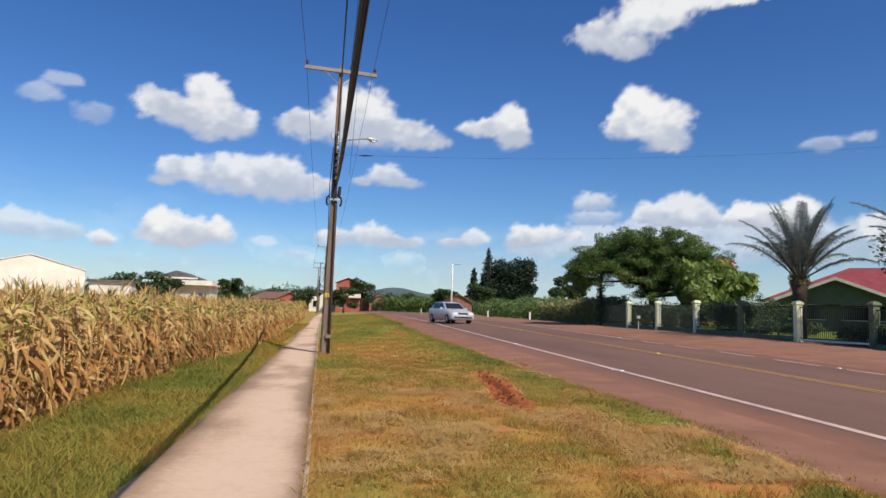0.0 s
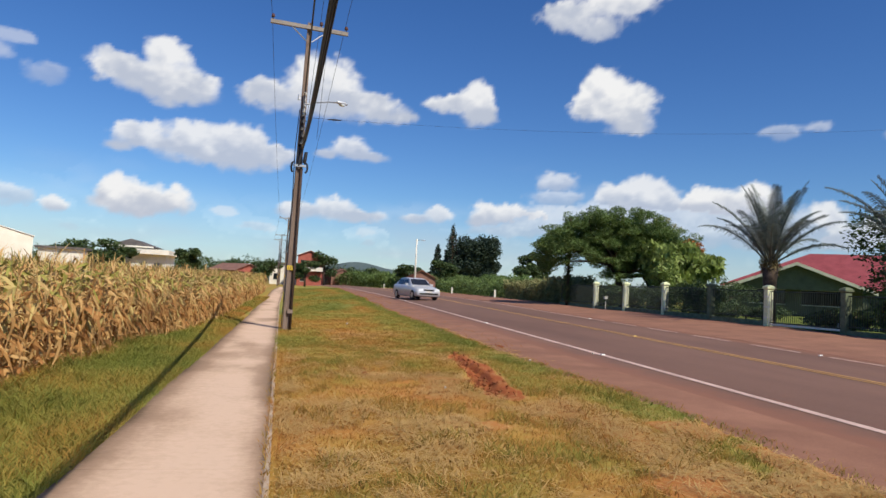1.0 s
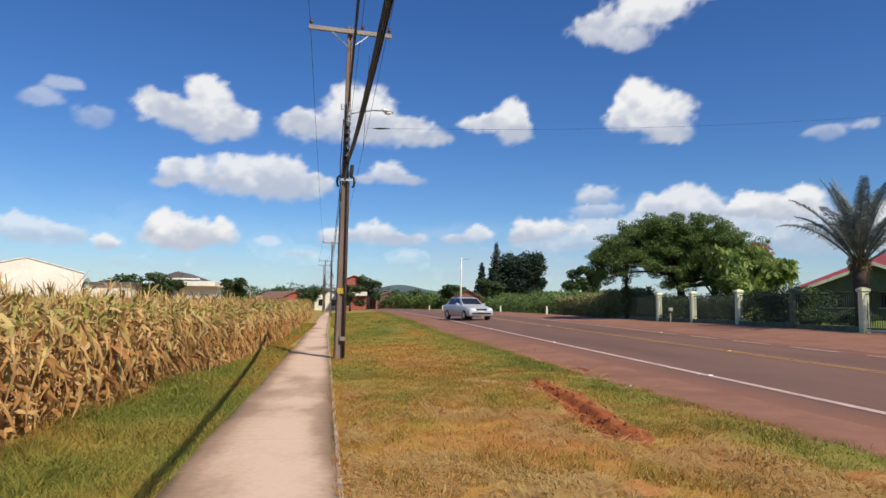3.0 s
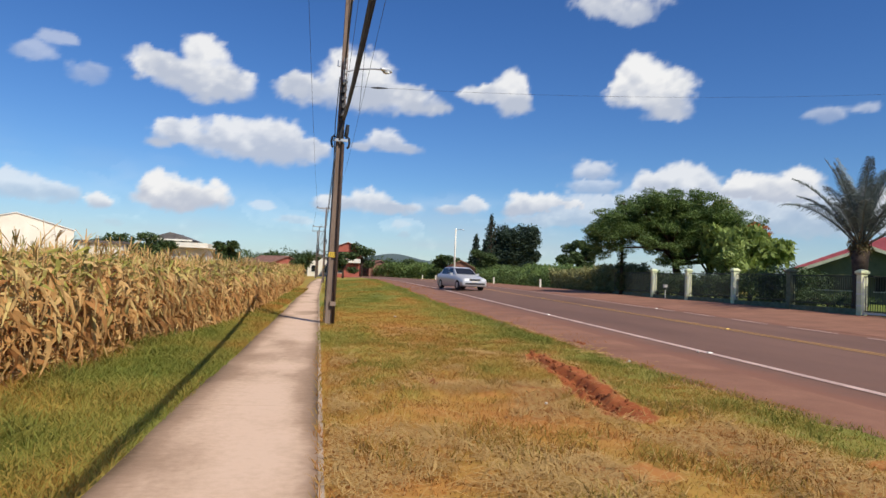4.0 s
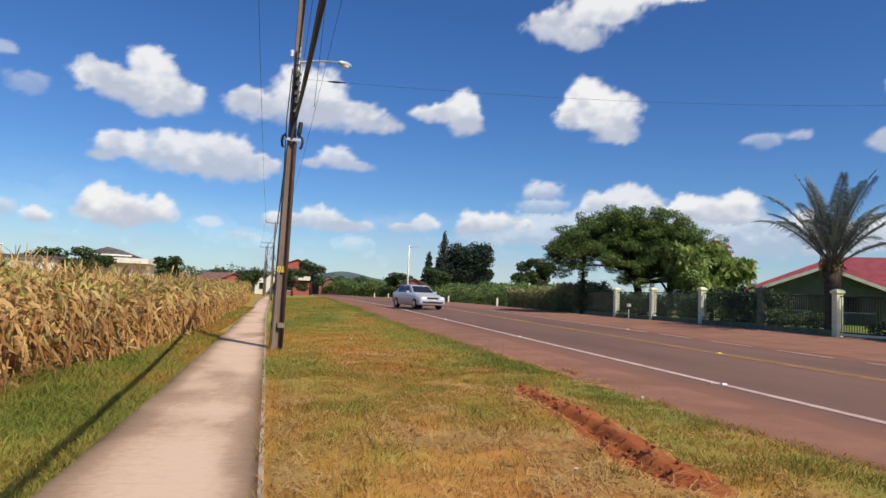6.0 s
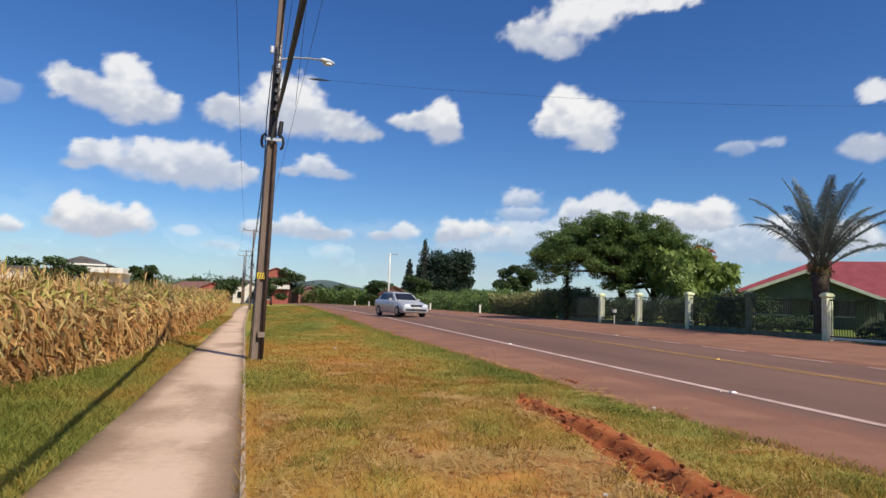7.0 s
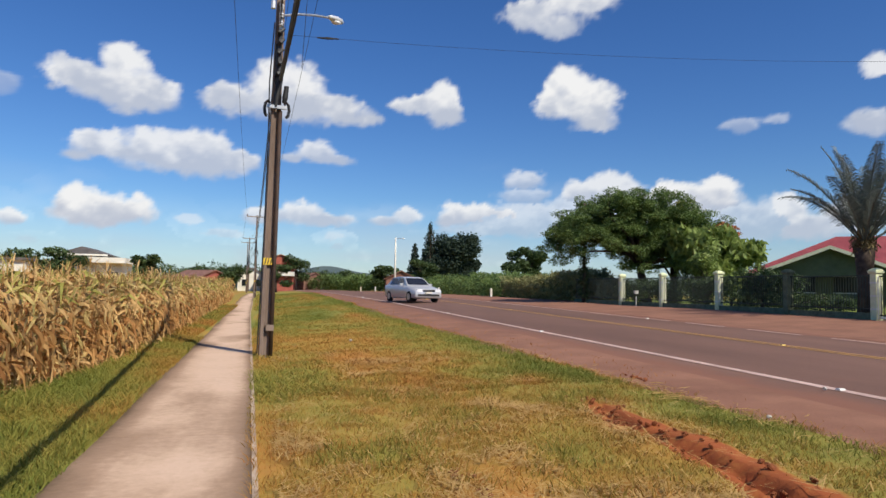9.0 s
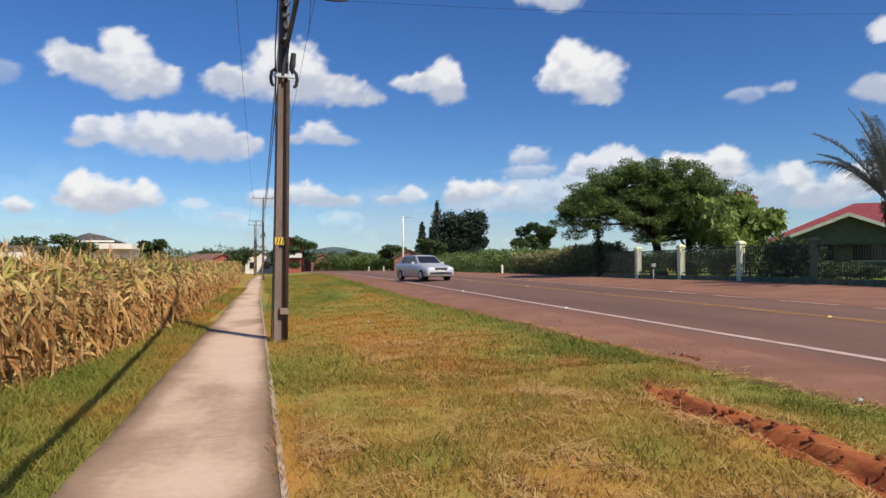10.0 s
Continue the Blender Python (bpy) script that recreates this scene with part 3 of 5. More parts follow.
ramp.color_ramp.elements[0].color, ramp.color_ramp.elements[1].color = (0.50, 0.55, 0.66, 1), (0.92, 0.92, 0.92, 1)
ramp.color_ramp.elements[0].position, ramp.color_ramp.elements[1].position = 0.3, 0.95
glow, clear, mix = t.nodes.new("ShaderNodeEmission"), t.nodes.new("ShaderNodeBsdfTransparent"), t.nodes.new("ShaderNodeMixShader")
t.links.new(lum.outputs["Fac"], ramp.inputs[0])
t.links.new(ramp.outputs[0], glow.inputs[0])
t.links.new(fade.outputs["Fac"], mix.inputs[0])
t.links.new(clear.outputs[0], mix.inputs[1])
t.links.new(glow.outputs[0], mix.inputs[2])
t.links.new(mix.outputs[0], t.nodes["Material Output"].inputs[0])
tagged(new("backdrop", arrays("backdrop", dome, np.stack([quad, quad + 1, quad + nx + 1, quad + nx], 1), M_cloud, [("cover", alpha.ravel()), ("lit", lit.ravel())])), "white cumulus clouds in a deep blue sky", "sky", kind="structure")

# ---- far hill ----
hx = np.linspace(-500, 900, 141)
hill_h = 14 + 10 * fbm(hx * 0.006, hx * 0) + 34 * np.exp(-(((hx - 120) / 85) ** 2)) + 10 * np.exp(-(((hx - 230) / 60) ** 2))
HX = np.stack([hx, hx, hx], 0)
HY = np.stack([np.full_like(hx, 1420), np.full_like(hx, 1500), np.full_like(hx, 1600)], 0)
HZ = np.stack([np.full_like(hx, -2), hill_h, np.full_like(hx, -2)], 0)
q = (np.arange(2)[:, None] * 141 + np.arange(140)[None]).ravel()
tagged(new("hill", arrays("hill", np.stack([HX, HY, HZ], -1).reshape(-1, 3), np.stack([q, q + 1, q + 142, q + 141], 1), M_hill)), "low wooded hill in the distance, coloured blue for haze", "hill", kind="structure")


# ---- utility poles and cables ----
def section(w, d, z):
    f, r = 0.27 * w, 0.30 * d
    return [(x, y, z) for x, y in ((-w / 2, -d / 2), (-w / 2 + f, -d / 2), (-w / 2 + f * 1.15, -d / 2 + r), (w / 2 - f * 1.15, -d / 2 + r), (w / 2 - f, -d / 2), (w / 2, -d / 2), (w / 2, d / 2), (w / 2 - f, d / 2), (w / 2 - f * 1.15, d / 2 - r), (-w / 2 + f * 1.15, d / 2 - r), (-w / 2 + f, d / 2), (-w / 2, d / 2))]


def utility_pole(at, turn, label):
    p = thing("utility_pole", label, "utility pole", at, turn, "utility poles along the footpath")
    part("shaft", Shape().loft([section(0.245 - 0.011 * z, 0.21 - 0.008 * z, z) for z in (-0.3, 2, 4, 6, 8, 9.75)]), M_pole, p)
    part("base_step", Shape().box(-0.02, 0.14, -0.155, -0.06, 0.50, 0.62), M_pole, p)
    part("conduit", Shape().tube([(0.10, -0.115, -0.1), (0.095, -0.115, 2.0), (0.08, -0.10, 5.05)], 0.042, 8), M_conduit, p, "dark brown cable conduit", True)
    arm = part("crossarm", Shape().box(-1.22, 1.22, -0.17, -0.08, 9.50, 9.62), M_arm, p, "grey wooden crossarm")
    for x in (-1.15, 0.35, 1.15):
        pin = part("insulator", Shape().tube([(x, -0.125, 9.62), (x, -0.125, 9.68), (x, -0.125, 9.70), (x, -0.125, 9.76), (x, -0.125, 9.80)], [0.015, 0.02, 0.06, 0.05, 0.03], 10), M_porcelain, arm, "brown porcelain insulator")
    for sx in (-1, 1):
        part("brace", Shape().tube([(sx * 0.08, -0.14, 9.1), (sx * 0.55, -0.135, 9.5)], 0.018, 6), M_steel, p)
    rack = part("rack", Shape().box(-0.03, 0.03, -0.21, -0.13, 6.75, 7.45), M_steel, p, "steel rack with low-voltage insulators")
    for z in (6.85, 7.03, 7.21, 7.38):
        part("spool", Shape().tube([(0, -0.24, z - 0.04), (0, -0.24, z - 0.02), (0, -0.24, z), (0, -0.24, z + 0.02), (0, -0.24, z + 0.04)], [0.045, 0.05, 0.03, 0.05, 0.045], 10), M_lampshell, rack)
    arc = [(0.05, -0.12, 7.08), (0.4, 0.05, 7.24), (0.8, 0.3, 7.38), (1.12, 0.5, 7.46)]
    part("lamp_arm", Shape().tube(arc, 0.025, 8), M_steel, p, "thin steel lamp arm")
    head = part("lamp_head", Shape().loft([[(1.08 + 0.42 * u + c * 0, 0.47 + 0.26 * u + math.sin(k * math.pi / 4) * w, 7.47 + 0.03 * u + math.cos(k * math.pi / 4) * h) for k in range(8) for c in (0,)] for u, w, h in ((0, 0.03, 0.03), (0.2, 0.09, 0.06), (0.6, 0.12, 0.075), (0.9, 0.09, 0.05), (1, 0.03, 0.02))]), M_lampshell, p, "white street lamp head", True)
    part("lamp_lens", Shape().loft([[(1.30 + math.cos(k * math.pi / 5) * r * 1.3, 0.605 + math.sin(k * math.pi / 5) * r, z) for k in range(10)] for r, z in ((0.09, 7.43), (0.07, 7.395), (0.02, 7.38))]), M_lens, head, "", True)
    part("photocell", Shape().tube([(-0.16, -0.12, 7.2), (-0.16, -0.12, 7.36)], 0.05, 8), M_lampshell, p, "pale round light sensor")
    clamp = part("clamp", Shape().box(-0.20, 0.20, -0.19, -0.13, 5.08, 5.15), M_steel, p, "pale steel cable clamp")
    for sx in (-1, 1):
        pts = [(sx * (0.19 + 0.06 * math.cos(k * math.pi / 4)), -0.17, 5.06 + 0.16 * math.sin(k * math.pi / 4)) for k in range(-2, 4)]
        part("cable_loop", Shape().tube(pts, 0.032, 7), M_black, p, "black loop of telephone cable")
    # One lumpy black tube stands for the cables tied together here.
    part("riser_cables", Shape().tube([(-0.03, -0.15, 5.1), (0.03, -0.17, 5.7), (-0.02, -0.16, 6.3), (0.03, -0.15, 6.9)], [0.05, 0.07, 0.06, 0.04], 8), M_black, p, "bundle of black cables tied to the shaft")
    part("splice_box", Shape().tube([(0.13, -0.20, 5.2), (0.15, -0.21, 5.3), (0.17, -0.23, 5.55)], [0.04, 0.06, 0.05], 8), M_black, p, "black cable splice closure")
    for k in range(5):
        z = 5.75 + 0.22 * k
        part("cable_grip", Shape().tube([(-0.06 + 0.03 * (k % 3), -0.17, z), (-0.02 + 0.03 * (k % 2), -0.27, z + 0.04), (0.08, -0.24, z + 0.13)], [0.03, 0.045, 0.025], 6), M_black, p)
    part("drop_cable", Shape().tube([(-0.12, -0.13, 6.9), (-0.17, -0.14, 5.6), (-0.135, -0.12, 4.2), (-0.14, -0.13, 2.4), (-0.17, -0.15, 0.05)], 0.014, 5), M_black, p, "thin black cable running down the shaft")
    w, d = 0.255 - 0.011 * 1.85, 0.21 - 0.008 * 1.85
    band = part("warning_band", Shape().box(-w / 2 - 0.006, w / 2 + 0.006, -d / 2 - 0.006, d / 2 + 0.006, 1.84, 1.98), M_yellow, p, "yellow and black warning band")
    for k in range(4):
        x = -0.105 + 0.055 * k
        part("chevron", Shape().add([(x, -d / 2 - 0.009, 1.85), (x + 0.022, -d / 2 - 0.009, 1.85), (x + 0.048, -d / 2 - 0.009, 1.97), (x + 0.026, -d / 2 - 0.009, 1.97)], [(0, 1, 2, 3)]), M_mark, band)
    return p


pole = utility_pole((0, 0, 0), 0, "weathered brown concrete utility pole with lamp and cable bundle")
TALL = 0.967  # its height against the drawing
pole.matrix_basis = pose(-0.11, 19.4, 0, 0, 0.6, 6) @ Matrix.Scale(TALL, 4)
POLES = [(-1.3, 72.0, 0.83), (-3.0, 104.0, 0.76), (-3.6, 134.0, 1.05), (1.0, -38.0, 1.0)]
for x, y, size in POLES:
    c = copy_thing(pole, pose(x, y, lz(x, y), 0, 0, 10) @ Matrix.Scale(size, 4))
    c["label"] = "distant brown concrete utility pole with crossarm" if y > 0 else "brown concrete utility pole behind the walker"


def cable(p0, p1, sag, r, name="overhead_cable", label="thin black overhead power wire", n=24, sides=5):
    pts = [tuple(np.array(p0) * (1 - u) + np.array(p1) * u - np.array((0, 0, 4 * sag * u * (1 - u)))) for u in np.linspace(0, 1, n)]
    return solid(name, Shape().tube(pts, r, sides), M_black, label, "cable", "overhead cables")


SPANS = [((1.0, -38.0, 1.0), (-0.03, 19.4, TALL)), ((-0.03, 19.4, TALL), (-1.3, 72.0, 0.83)), ((-1.3, 72.0, 0.83), (-3.0, 104.0, 0.76)), ((-3.0, 104.0, 0.76), (-3.6, 134.0, 1.05))]
for (xa, ya, ka), (xb, yb, kb) in SPANS:
    za, zb, near = lz(xa, ya), lz(xb, yb), ya < 19
    for dx in (-1.15, 0.35, 1.15):
        cable((xa + dx * ka, ya - 0.1, za + 9.8 * ka), (xb + dx * kb, yb - 0.1, zb + 9.8 * kb), 0.5, 0.007)
    for z in (6.85, 7.03, 7.21, 7.38):
        cable((xa, ya - 0.26, za + z * ka), (xb, yb - 0.26, zb + z * kb), 0.45, 0.009 if near else 0.005, label="black low-voltage wire on the spool rack")
    for k in range(9 if near else 2):
        dx, dz = (0.022 * (k % 3) + 0.02 if near else -0.05), 5.64 + (0.035 * (k // 3) if near else 0.14 * k)
        cable((xa + dx, ya - 0.25, za + dz * ka), (xb + dx, yb - 0.25, zb + dz * kb), 2.45 - 0.02 * (k % 4) if near else 0.4, 0.010 if near else 0.008, label="thick black telephone cable of the bundle")
c = copy_thing(pole, pose(28.0, 19.0, lz(28, 19), 0, 0, 95))
c["label"] = "brown concrete utility pole across the road"
cable((0.0, 19.2, 6.42), (27.9, 19.0, 9.3), 0.55, 0.0032, label="thin service wire crossing the road")
solid("wire_sleeve", Shape().tube([(0.70, 19.19, 6.43), (0.90, 19.19, 6.44), (1.15, 19.19, 6.45)], [0.012, 0.028, 0.012], 6), M_black, "black sleeve on the service wire", "cable sleeve")
cable((0.55, 19.3, 8.6), (0.42, 19.3, 5.8), 0.0, 0.006, label="thin hanging wire beside the pole")


# ---- maize ----
def maize(seed, low=False):
    """One dry maize plant: verts, faces (quads), tone."""
    r = np.random.default_rng(seed)
    V, F, T = [], [], []
    tall = 1.28 + 0.24 * r.random()
    lean = (r.random(2) - 0.5) * 0.18

    def put(vs, fs, tone):
        n = len(V)
        V.extend(vs)
        F.extend([tuple(i + n for i in f) for f in fs])
        T.extend(tone)

    def strip(pts, widths, side, tone):
        vs, tn = [], []
        for i, (p, w) in enumerate(zip(pts, widths)):
            sd = side[i] if isinstance(side, list) else side
            vs += [p - sd * w, p + sd * w]
            tn += [tone[i], tone[i]]
        put(vs, [(2 * i, 2 * i + 1, 2 * i + 3, 2 * i + 2) for i in range(len(pts) - 1)], tn)

    def spine(z):
        return np.array([lean[0] * (z / tall) ** 2, lean[1] * (z / tall) ** 2, z])

    k = 3 if low else 4
    rings = []
    for z, w in ((0, 0.014), (tall * 0.5, 0.011), (tall, 0.006)):
        rings += [spine(z) + np.array([math.cos(2 * math.pi * j / k) * w, math.sin(2 * math.pi * j / k) * w, 0]) for j in range(k)]
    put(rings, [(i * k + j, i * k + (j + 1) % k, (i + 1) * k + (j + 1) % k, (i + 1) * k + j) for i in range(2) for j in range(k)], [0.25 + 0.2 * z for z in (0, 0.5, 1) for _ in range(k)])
    count = 8 if low else 20
    start = r.random() * 6.28
    for i in range(count):
        z = tall * ((0.45 if low else 0.08) + (0.52 if low else 0.88) * i / count)
        az = start + i * math.pi + (r.random() - 0.5) * 2.6
        out = np.array([math.cos(az), math.sin(az), 0])
        side = np.array([-math.sin(az), math.cos(az), 0.3 * (r.random() - 0.5)])
        size = (0.22 + 0.36 * r.random()) * (0.55 if z < 0.35 else 1.0)
        droop = (0.1 if r.random() < 0.4 else 0.9) + 0.9 * r.random() if z < tall * 0.75 else 0.3 + 0.9 * r.random()
        up = 0.9 if z > tall * 0.6 else 0.5
        steps = 4 if low else 6
        pts, widths, tone, sides, twist = [], [], [], [], (r.random() - 0.5) * 8
        # Tone drops toward the foot: browner leaves, plus shade put into the colour.
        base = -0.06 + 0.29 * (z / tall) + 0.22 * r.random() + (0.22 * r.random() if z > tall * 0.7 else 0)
        for j in range(steps):
            u = j / (steps - 1)
            p = spine(z) + out * size * (u - 0.35 * droop * u * u) * 0.62 + np.array([0, 0, size * (up * u - (0.6 + droop) * u * u)])
            p = p + side * 0.16 * math.sin(4 * u + i) * u + out * 0.05 * math.sin(7 * u + 2 * i)
            p[2] = max(p[2], 0.02)
            pts.append(p)
            widths.append(0.033 * (1 - u) ** 0.6 * (0.6 + 1.2 * min(u * 3, 1) * 0.5) + 0.004)
            tone.append(base + 0.08 * u)
            sides.append(side * math.cos(twist * u) + (out * 0.5 + np.array([0, 0, 0.8])) * math.sin(twist * u))
        strip(pts, widths, sides, tone)
    if not low:
        for e in range(r.integers(1, 3)):
            z, az = tall * (0.42 + 0.14 * e), r.random() * 6.28
            out = np.array([math.cos(az), math.sin(az), 0])
            c, tip = spine(z) + out * 0.03, spine(z) + out * 0.12 + np.array([0, 0, (-0.22 if r.random() < 0.6 else 0.2)])
            side = np.array([-math.sin(az), math.cos(az), 0])
            cross = np.cross((tip - c) / np.linalg.norm(tip - c), side)
            rings = []
            for u, w in ((0, 0.015), (0.35, 0.034), (0.75, 0.028), (1, 0.006)):
                rings += [c + (tip - c) * u + w * (math.cos(j * 2 * math.pi / 5) * side + math.sin(j * 2 * math.pi / 5) * cross) for j in range(5)]
            put(rings, [(i * 5 + j, i * 5 + (j + 1) % 5, (i + 1) * 5 + (j + 1) % 5, (i + 1) * 5 + j) for i in range(3) for j in range(5)], [0.62] * 20)
    for j in range(2 if low else 4):
        az = r.random() * 6.28
        out = np.array([math.cos(az), math.sin(az), 0]) * (0.12 if j else 0.02)
        side = np.array([-math.sin(az), math.cos(az), 0])
        top = spine(tall)
        strip([top, top + out * 0.6 + np.array([0, 0, 0.09]), top + out * 1.4 + np.array([0, 0, 0.13 + 0.08 * r.random()])], [0.006, 0.009, 0.004], side, [0.5, 0.55, 0.55])
    return np.array(V), np.array(F), np.array(T)


def spread(plants, xs, ys, zs, turns, sizes, kinds):
    """Joins many plants into arrays."""
    V, F, T, n = [], [], [], 0
    for x, y, z, a, s, k in zip(xs, ys, zs, turns, sizes, kinds):
        v, f, tone = plants[k]
        c, si = math.cos(a) * s, math.sin(a) * s
        V.append(np.stack([x + c * v[:, 0] - si * v[:, 1], y + si * v[:, 0] + c * v[:, 1], z + s * v[:, 2]], 1))
        F.append(f + n)
        T.append(tone + 0.10 * (fbm(np.array([x * 0.3]), np.array([y * 0.3]))[0] - 0.5) * 2)
        n += len(v)
    return np.concatenate(V), np.concatenate(F), np.concatenate(T)


FULL = [maize(100 + k) for k in range(9)]
LEAN = [maize(200 + k, True) for k in range(8)]


def field_edge(y):
    return -3.35 + 0.75 * sst(9, 22, y) - 0.012 * np.clip(y - 22, 0, 60)


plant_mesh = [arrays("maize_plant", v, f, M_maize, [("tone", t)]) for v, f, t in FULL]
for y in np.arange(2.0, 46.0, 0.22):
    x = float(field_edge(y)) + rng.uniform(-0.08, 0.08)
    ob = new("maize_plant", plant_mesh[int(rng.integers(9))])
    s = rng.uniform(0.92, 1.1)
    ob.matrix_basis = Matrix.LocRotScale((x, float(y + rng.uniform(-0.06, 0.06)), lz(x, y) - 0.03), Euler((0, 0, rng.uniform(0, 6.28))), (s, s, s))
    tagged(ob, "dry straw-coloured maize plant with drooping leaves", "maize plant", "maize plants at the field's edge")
px, py = [], []
for k in range(1, 6):
    for y in np.arange(-6, 64, 0.26):
        px.append(float(field_edge(y)) - 0.62 * k + rng.uniform(-0.12, 0.12))
        py.append(y + rng.uniform(-0.1, 0.1))
for y in list(np.arange(-8, 2, 0.26)) + list(np.arange(46, 66, 0.26)):
    px.append(float(field_edge(y)) + rng.uniform(-0.1, 0.1))
    py.append(y)
n = len(px)
zs = [lz(a, b) - 0.03 for a, b in zip(px, py)]
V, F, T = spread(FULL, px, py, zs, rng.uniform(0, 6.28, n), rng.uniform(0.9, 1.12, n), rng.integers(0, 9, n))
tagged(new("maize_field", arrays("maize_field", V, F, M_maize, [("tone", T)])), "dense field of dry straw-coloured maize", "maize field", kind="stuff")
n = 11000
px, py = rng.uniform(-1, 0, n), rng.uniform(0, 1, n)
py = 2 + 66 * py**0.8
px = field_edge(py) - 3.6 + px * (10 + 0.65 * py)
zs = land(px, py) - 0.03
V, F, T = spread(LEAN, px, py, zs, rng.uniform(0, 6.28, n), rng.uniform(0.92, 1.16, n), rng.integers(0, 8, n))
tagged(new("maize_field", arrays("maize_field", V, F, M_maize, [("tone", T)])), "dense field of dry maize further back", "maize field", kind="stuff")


# ---- grass ----
def blades(name, n, x0, x1, y0, y1, tall, wide, label, keep, tint=0.0, near=1.0):
    x = rng.uniform(x0, x1, n)
    y = y0 + (y1 - y0) * rng.random(n) ** near
    dry = dryness(x, y)
    ok = keep(x, y, dry) > rng.random(n)
    x, y, dry = x[ok], y[ok], dry[ok]
    n = len(x)
    z = land(x, y) + relief(x, y) - 0.02
    az, h = rng.uniform(0, 6.28, n), tall * rng.uniform(0.45, 1.25, n) * (0.6 + 0.9 * fbm(x * 1.5 + 60, y * 1.5))
    bend_by = rng.uniform(0.4, 1.6, n) * h
    ta = rng.uniform(0, 6.28, n)
    base = np.stack([x, y, z], 1)
    side = np.stack([np.cos(az), np.sin(az), 0 * az], 1) * (wide * rng.uniform(0.6, 1.4, n))[:, None]
    tip = base + np.stack([np.cos(ta) * bend_by, np.sin(ta) * bend_by, h], 1)
    midp = base + np.stack([np.cos(ta) * bend_by * 0.35, np.sin(ta) * bend_by * 0.35, h * 0.62], 1)
    V = np.stack([base - side, base + side, midp + side * 0.7, tip, midp - side * 0.7], 1).reshape(-1, 3)
    i = np.arange(n) * 5
    F = np.concatenate([np.stack([i, i + 1, i + 2], 1), np.stack([i, i + 2, i + 4], 1), np.stack([i + 4, i + 2, i + 3], 1)])
    D = np.repeat(np.clip(dry + tint + rng.uniform(-0.12, 0.12, n), 0, 0.8), 5)
    return tagged(new(name, arrays(name, V, F, M_blade, [("dry", D)])), label, "grass", kind="stuff")


blades("verge_grass", 190000, -0.15, 5.2, 2.0, 15.0, 0.05, 0.0032, "short mown half-dry verge grass", lambda x, y, d: np.where(d < 0.8, 0.95 - 0.55 * (d > 0.55), 0.02) * (0.35 + 0.65 * (fbm(x * 2.6 + 12, y * 2.6) > 0.45)) * sst(0.10, 0.22, x + 0.0255 * y), 0.0, 1.25)
blades("shoulder_grass", 18000, 4.0, 5.5, 3.0, 30.0, 0.06, 0.005, "sparse grass creeping over the shoulder", lambda x, y, d: np.exp(-(((x - shoulder_edge(y) + 0.08) / 0.24) ** 2)) * (fbm(x * 3 + 7, y * 3) > 0.5), -0.45, 1.2)
blades("verge_grass", 90000, -0.5, 5.6, 14.0, 46.0, 0.06, 0.007, "short mown half-dry verge grass", lambda x, y, d: np.where(d < 0.86, 0.9, 0.05) * sst(0.10, 0.22, x + 0.0255 * y), -0.03, 1.4)
blades("grass_tufts", 60000, 0.2, 4.6, 2.5, 18.0, 0.10, 0.004, "ragged tufts of taller grass in the verge", lambda x, y, d: sst(0.57, 0.68, fbm(x * 1.9 + 80, y * 1.9 + 3, 3)) * (d < 0.85), -0.22, 1.2)
blades("verge_grass", 40000, -1.2, 6.4, 44.0, 90.0, 0.07, 0.014, "short mown half-dry verge grass", lambda x, y, d: np.where(d < 0.86, 0.9, 0.05) * sst(0.2, 0.5, x + 1.02 + 0.015 * (y - 40)), -0.03, 1.2)
blades("field_weeds", 30000, -3.6, -1.6, 2.0, 22.0, 0.17, 0.006, "taller weeds in the field margin", lambda x, y, d: sst(0.58, 0.68, fbm(x * 1.6 + 20, y * 1.1 + 33, 3)) * sst(-1.75, -2.0, x + 0.02 * y), -0.10, 1.2)
blades("field_margin_grass", 115000, -3.9, -1.28, 2.0, 24.0, 0.09, 0.005, "lush green grass beside the path", lambda x, y, d: sst(-1.28, -1.35, x + 0.0145 * y) * (0.4 + 0.6 * (fbm(x * 3 + 2, y * 3) > 0.42)), -0.06, 1.2)
blades("field_margin_grass", 30000, -3.7, -1.9, 22.0, 50.0, 0.13, 0.009, "green grass along the field's edge", lambda x, y, d: np.ones_like(x), 0.06)
blades("path_edge_grass", 9000, -0.32, 0.18, 2.0, 26.0, 0.09, 0.004, "ragged grass creeping over the path's edge", lambda x, y, d: np.exp(-(((x - (0.12 - 0.0255 * y)) / 0.035) ** 2)), -0.05, 1.2)
blades("verge_grass", 60000, -0.15, 5.2, -8.0, 2.0, 0.062, 0.005, "short mown half-dry verge grass", lambda x, y, d: np.where(d < 0.8, 0.9, 0.03) * sst(0.10, 0.22, x + 0.0255 * y), 0.0)
blades("field_margin_grass", 30000, -3.9, -1.45, -8.0, 2.0, 0.09, 0.007, "lush green grass beside the path", lambda x, y, d: sst(-1.28, -1.35, x + 0.0145 * y), -0.06)

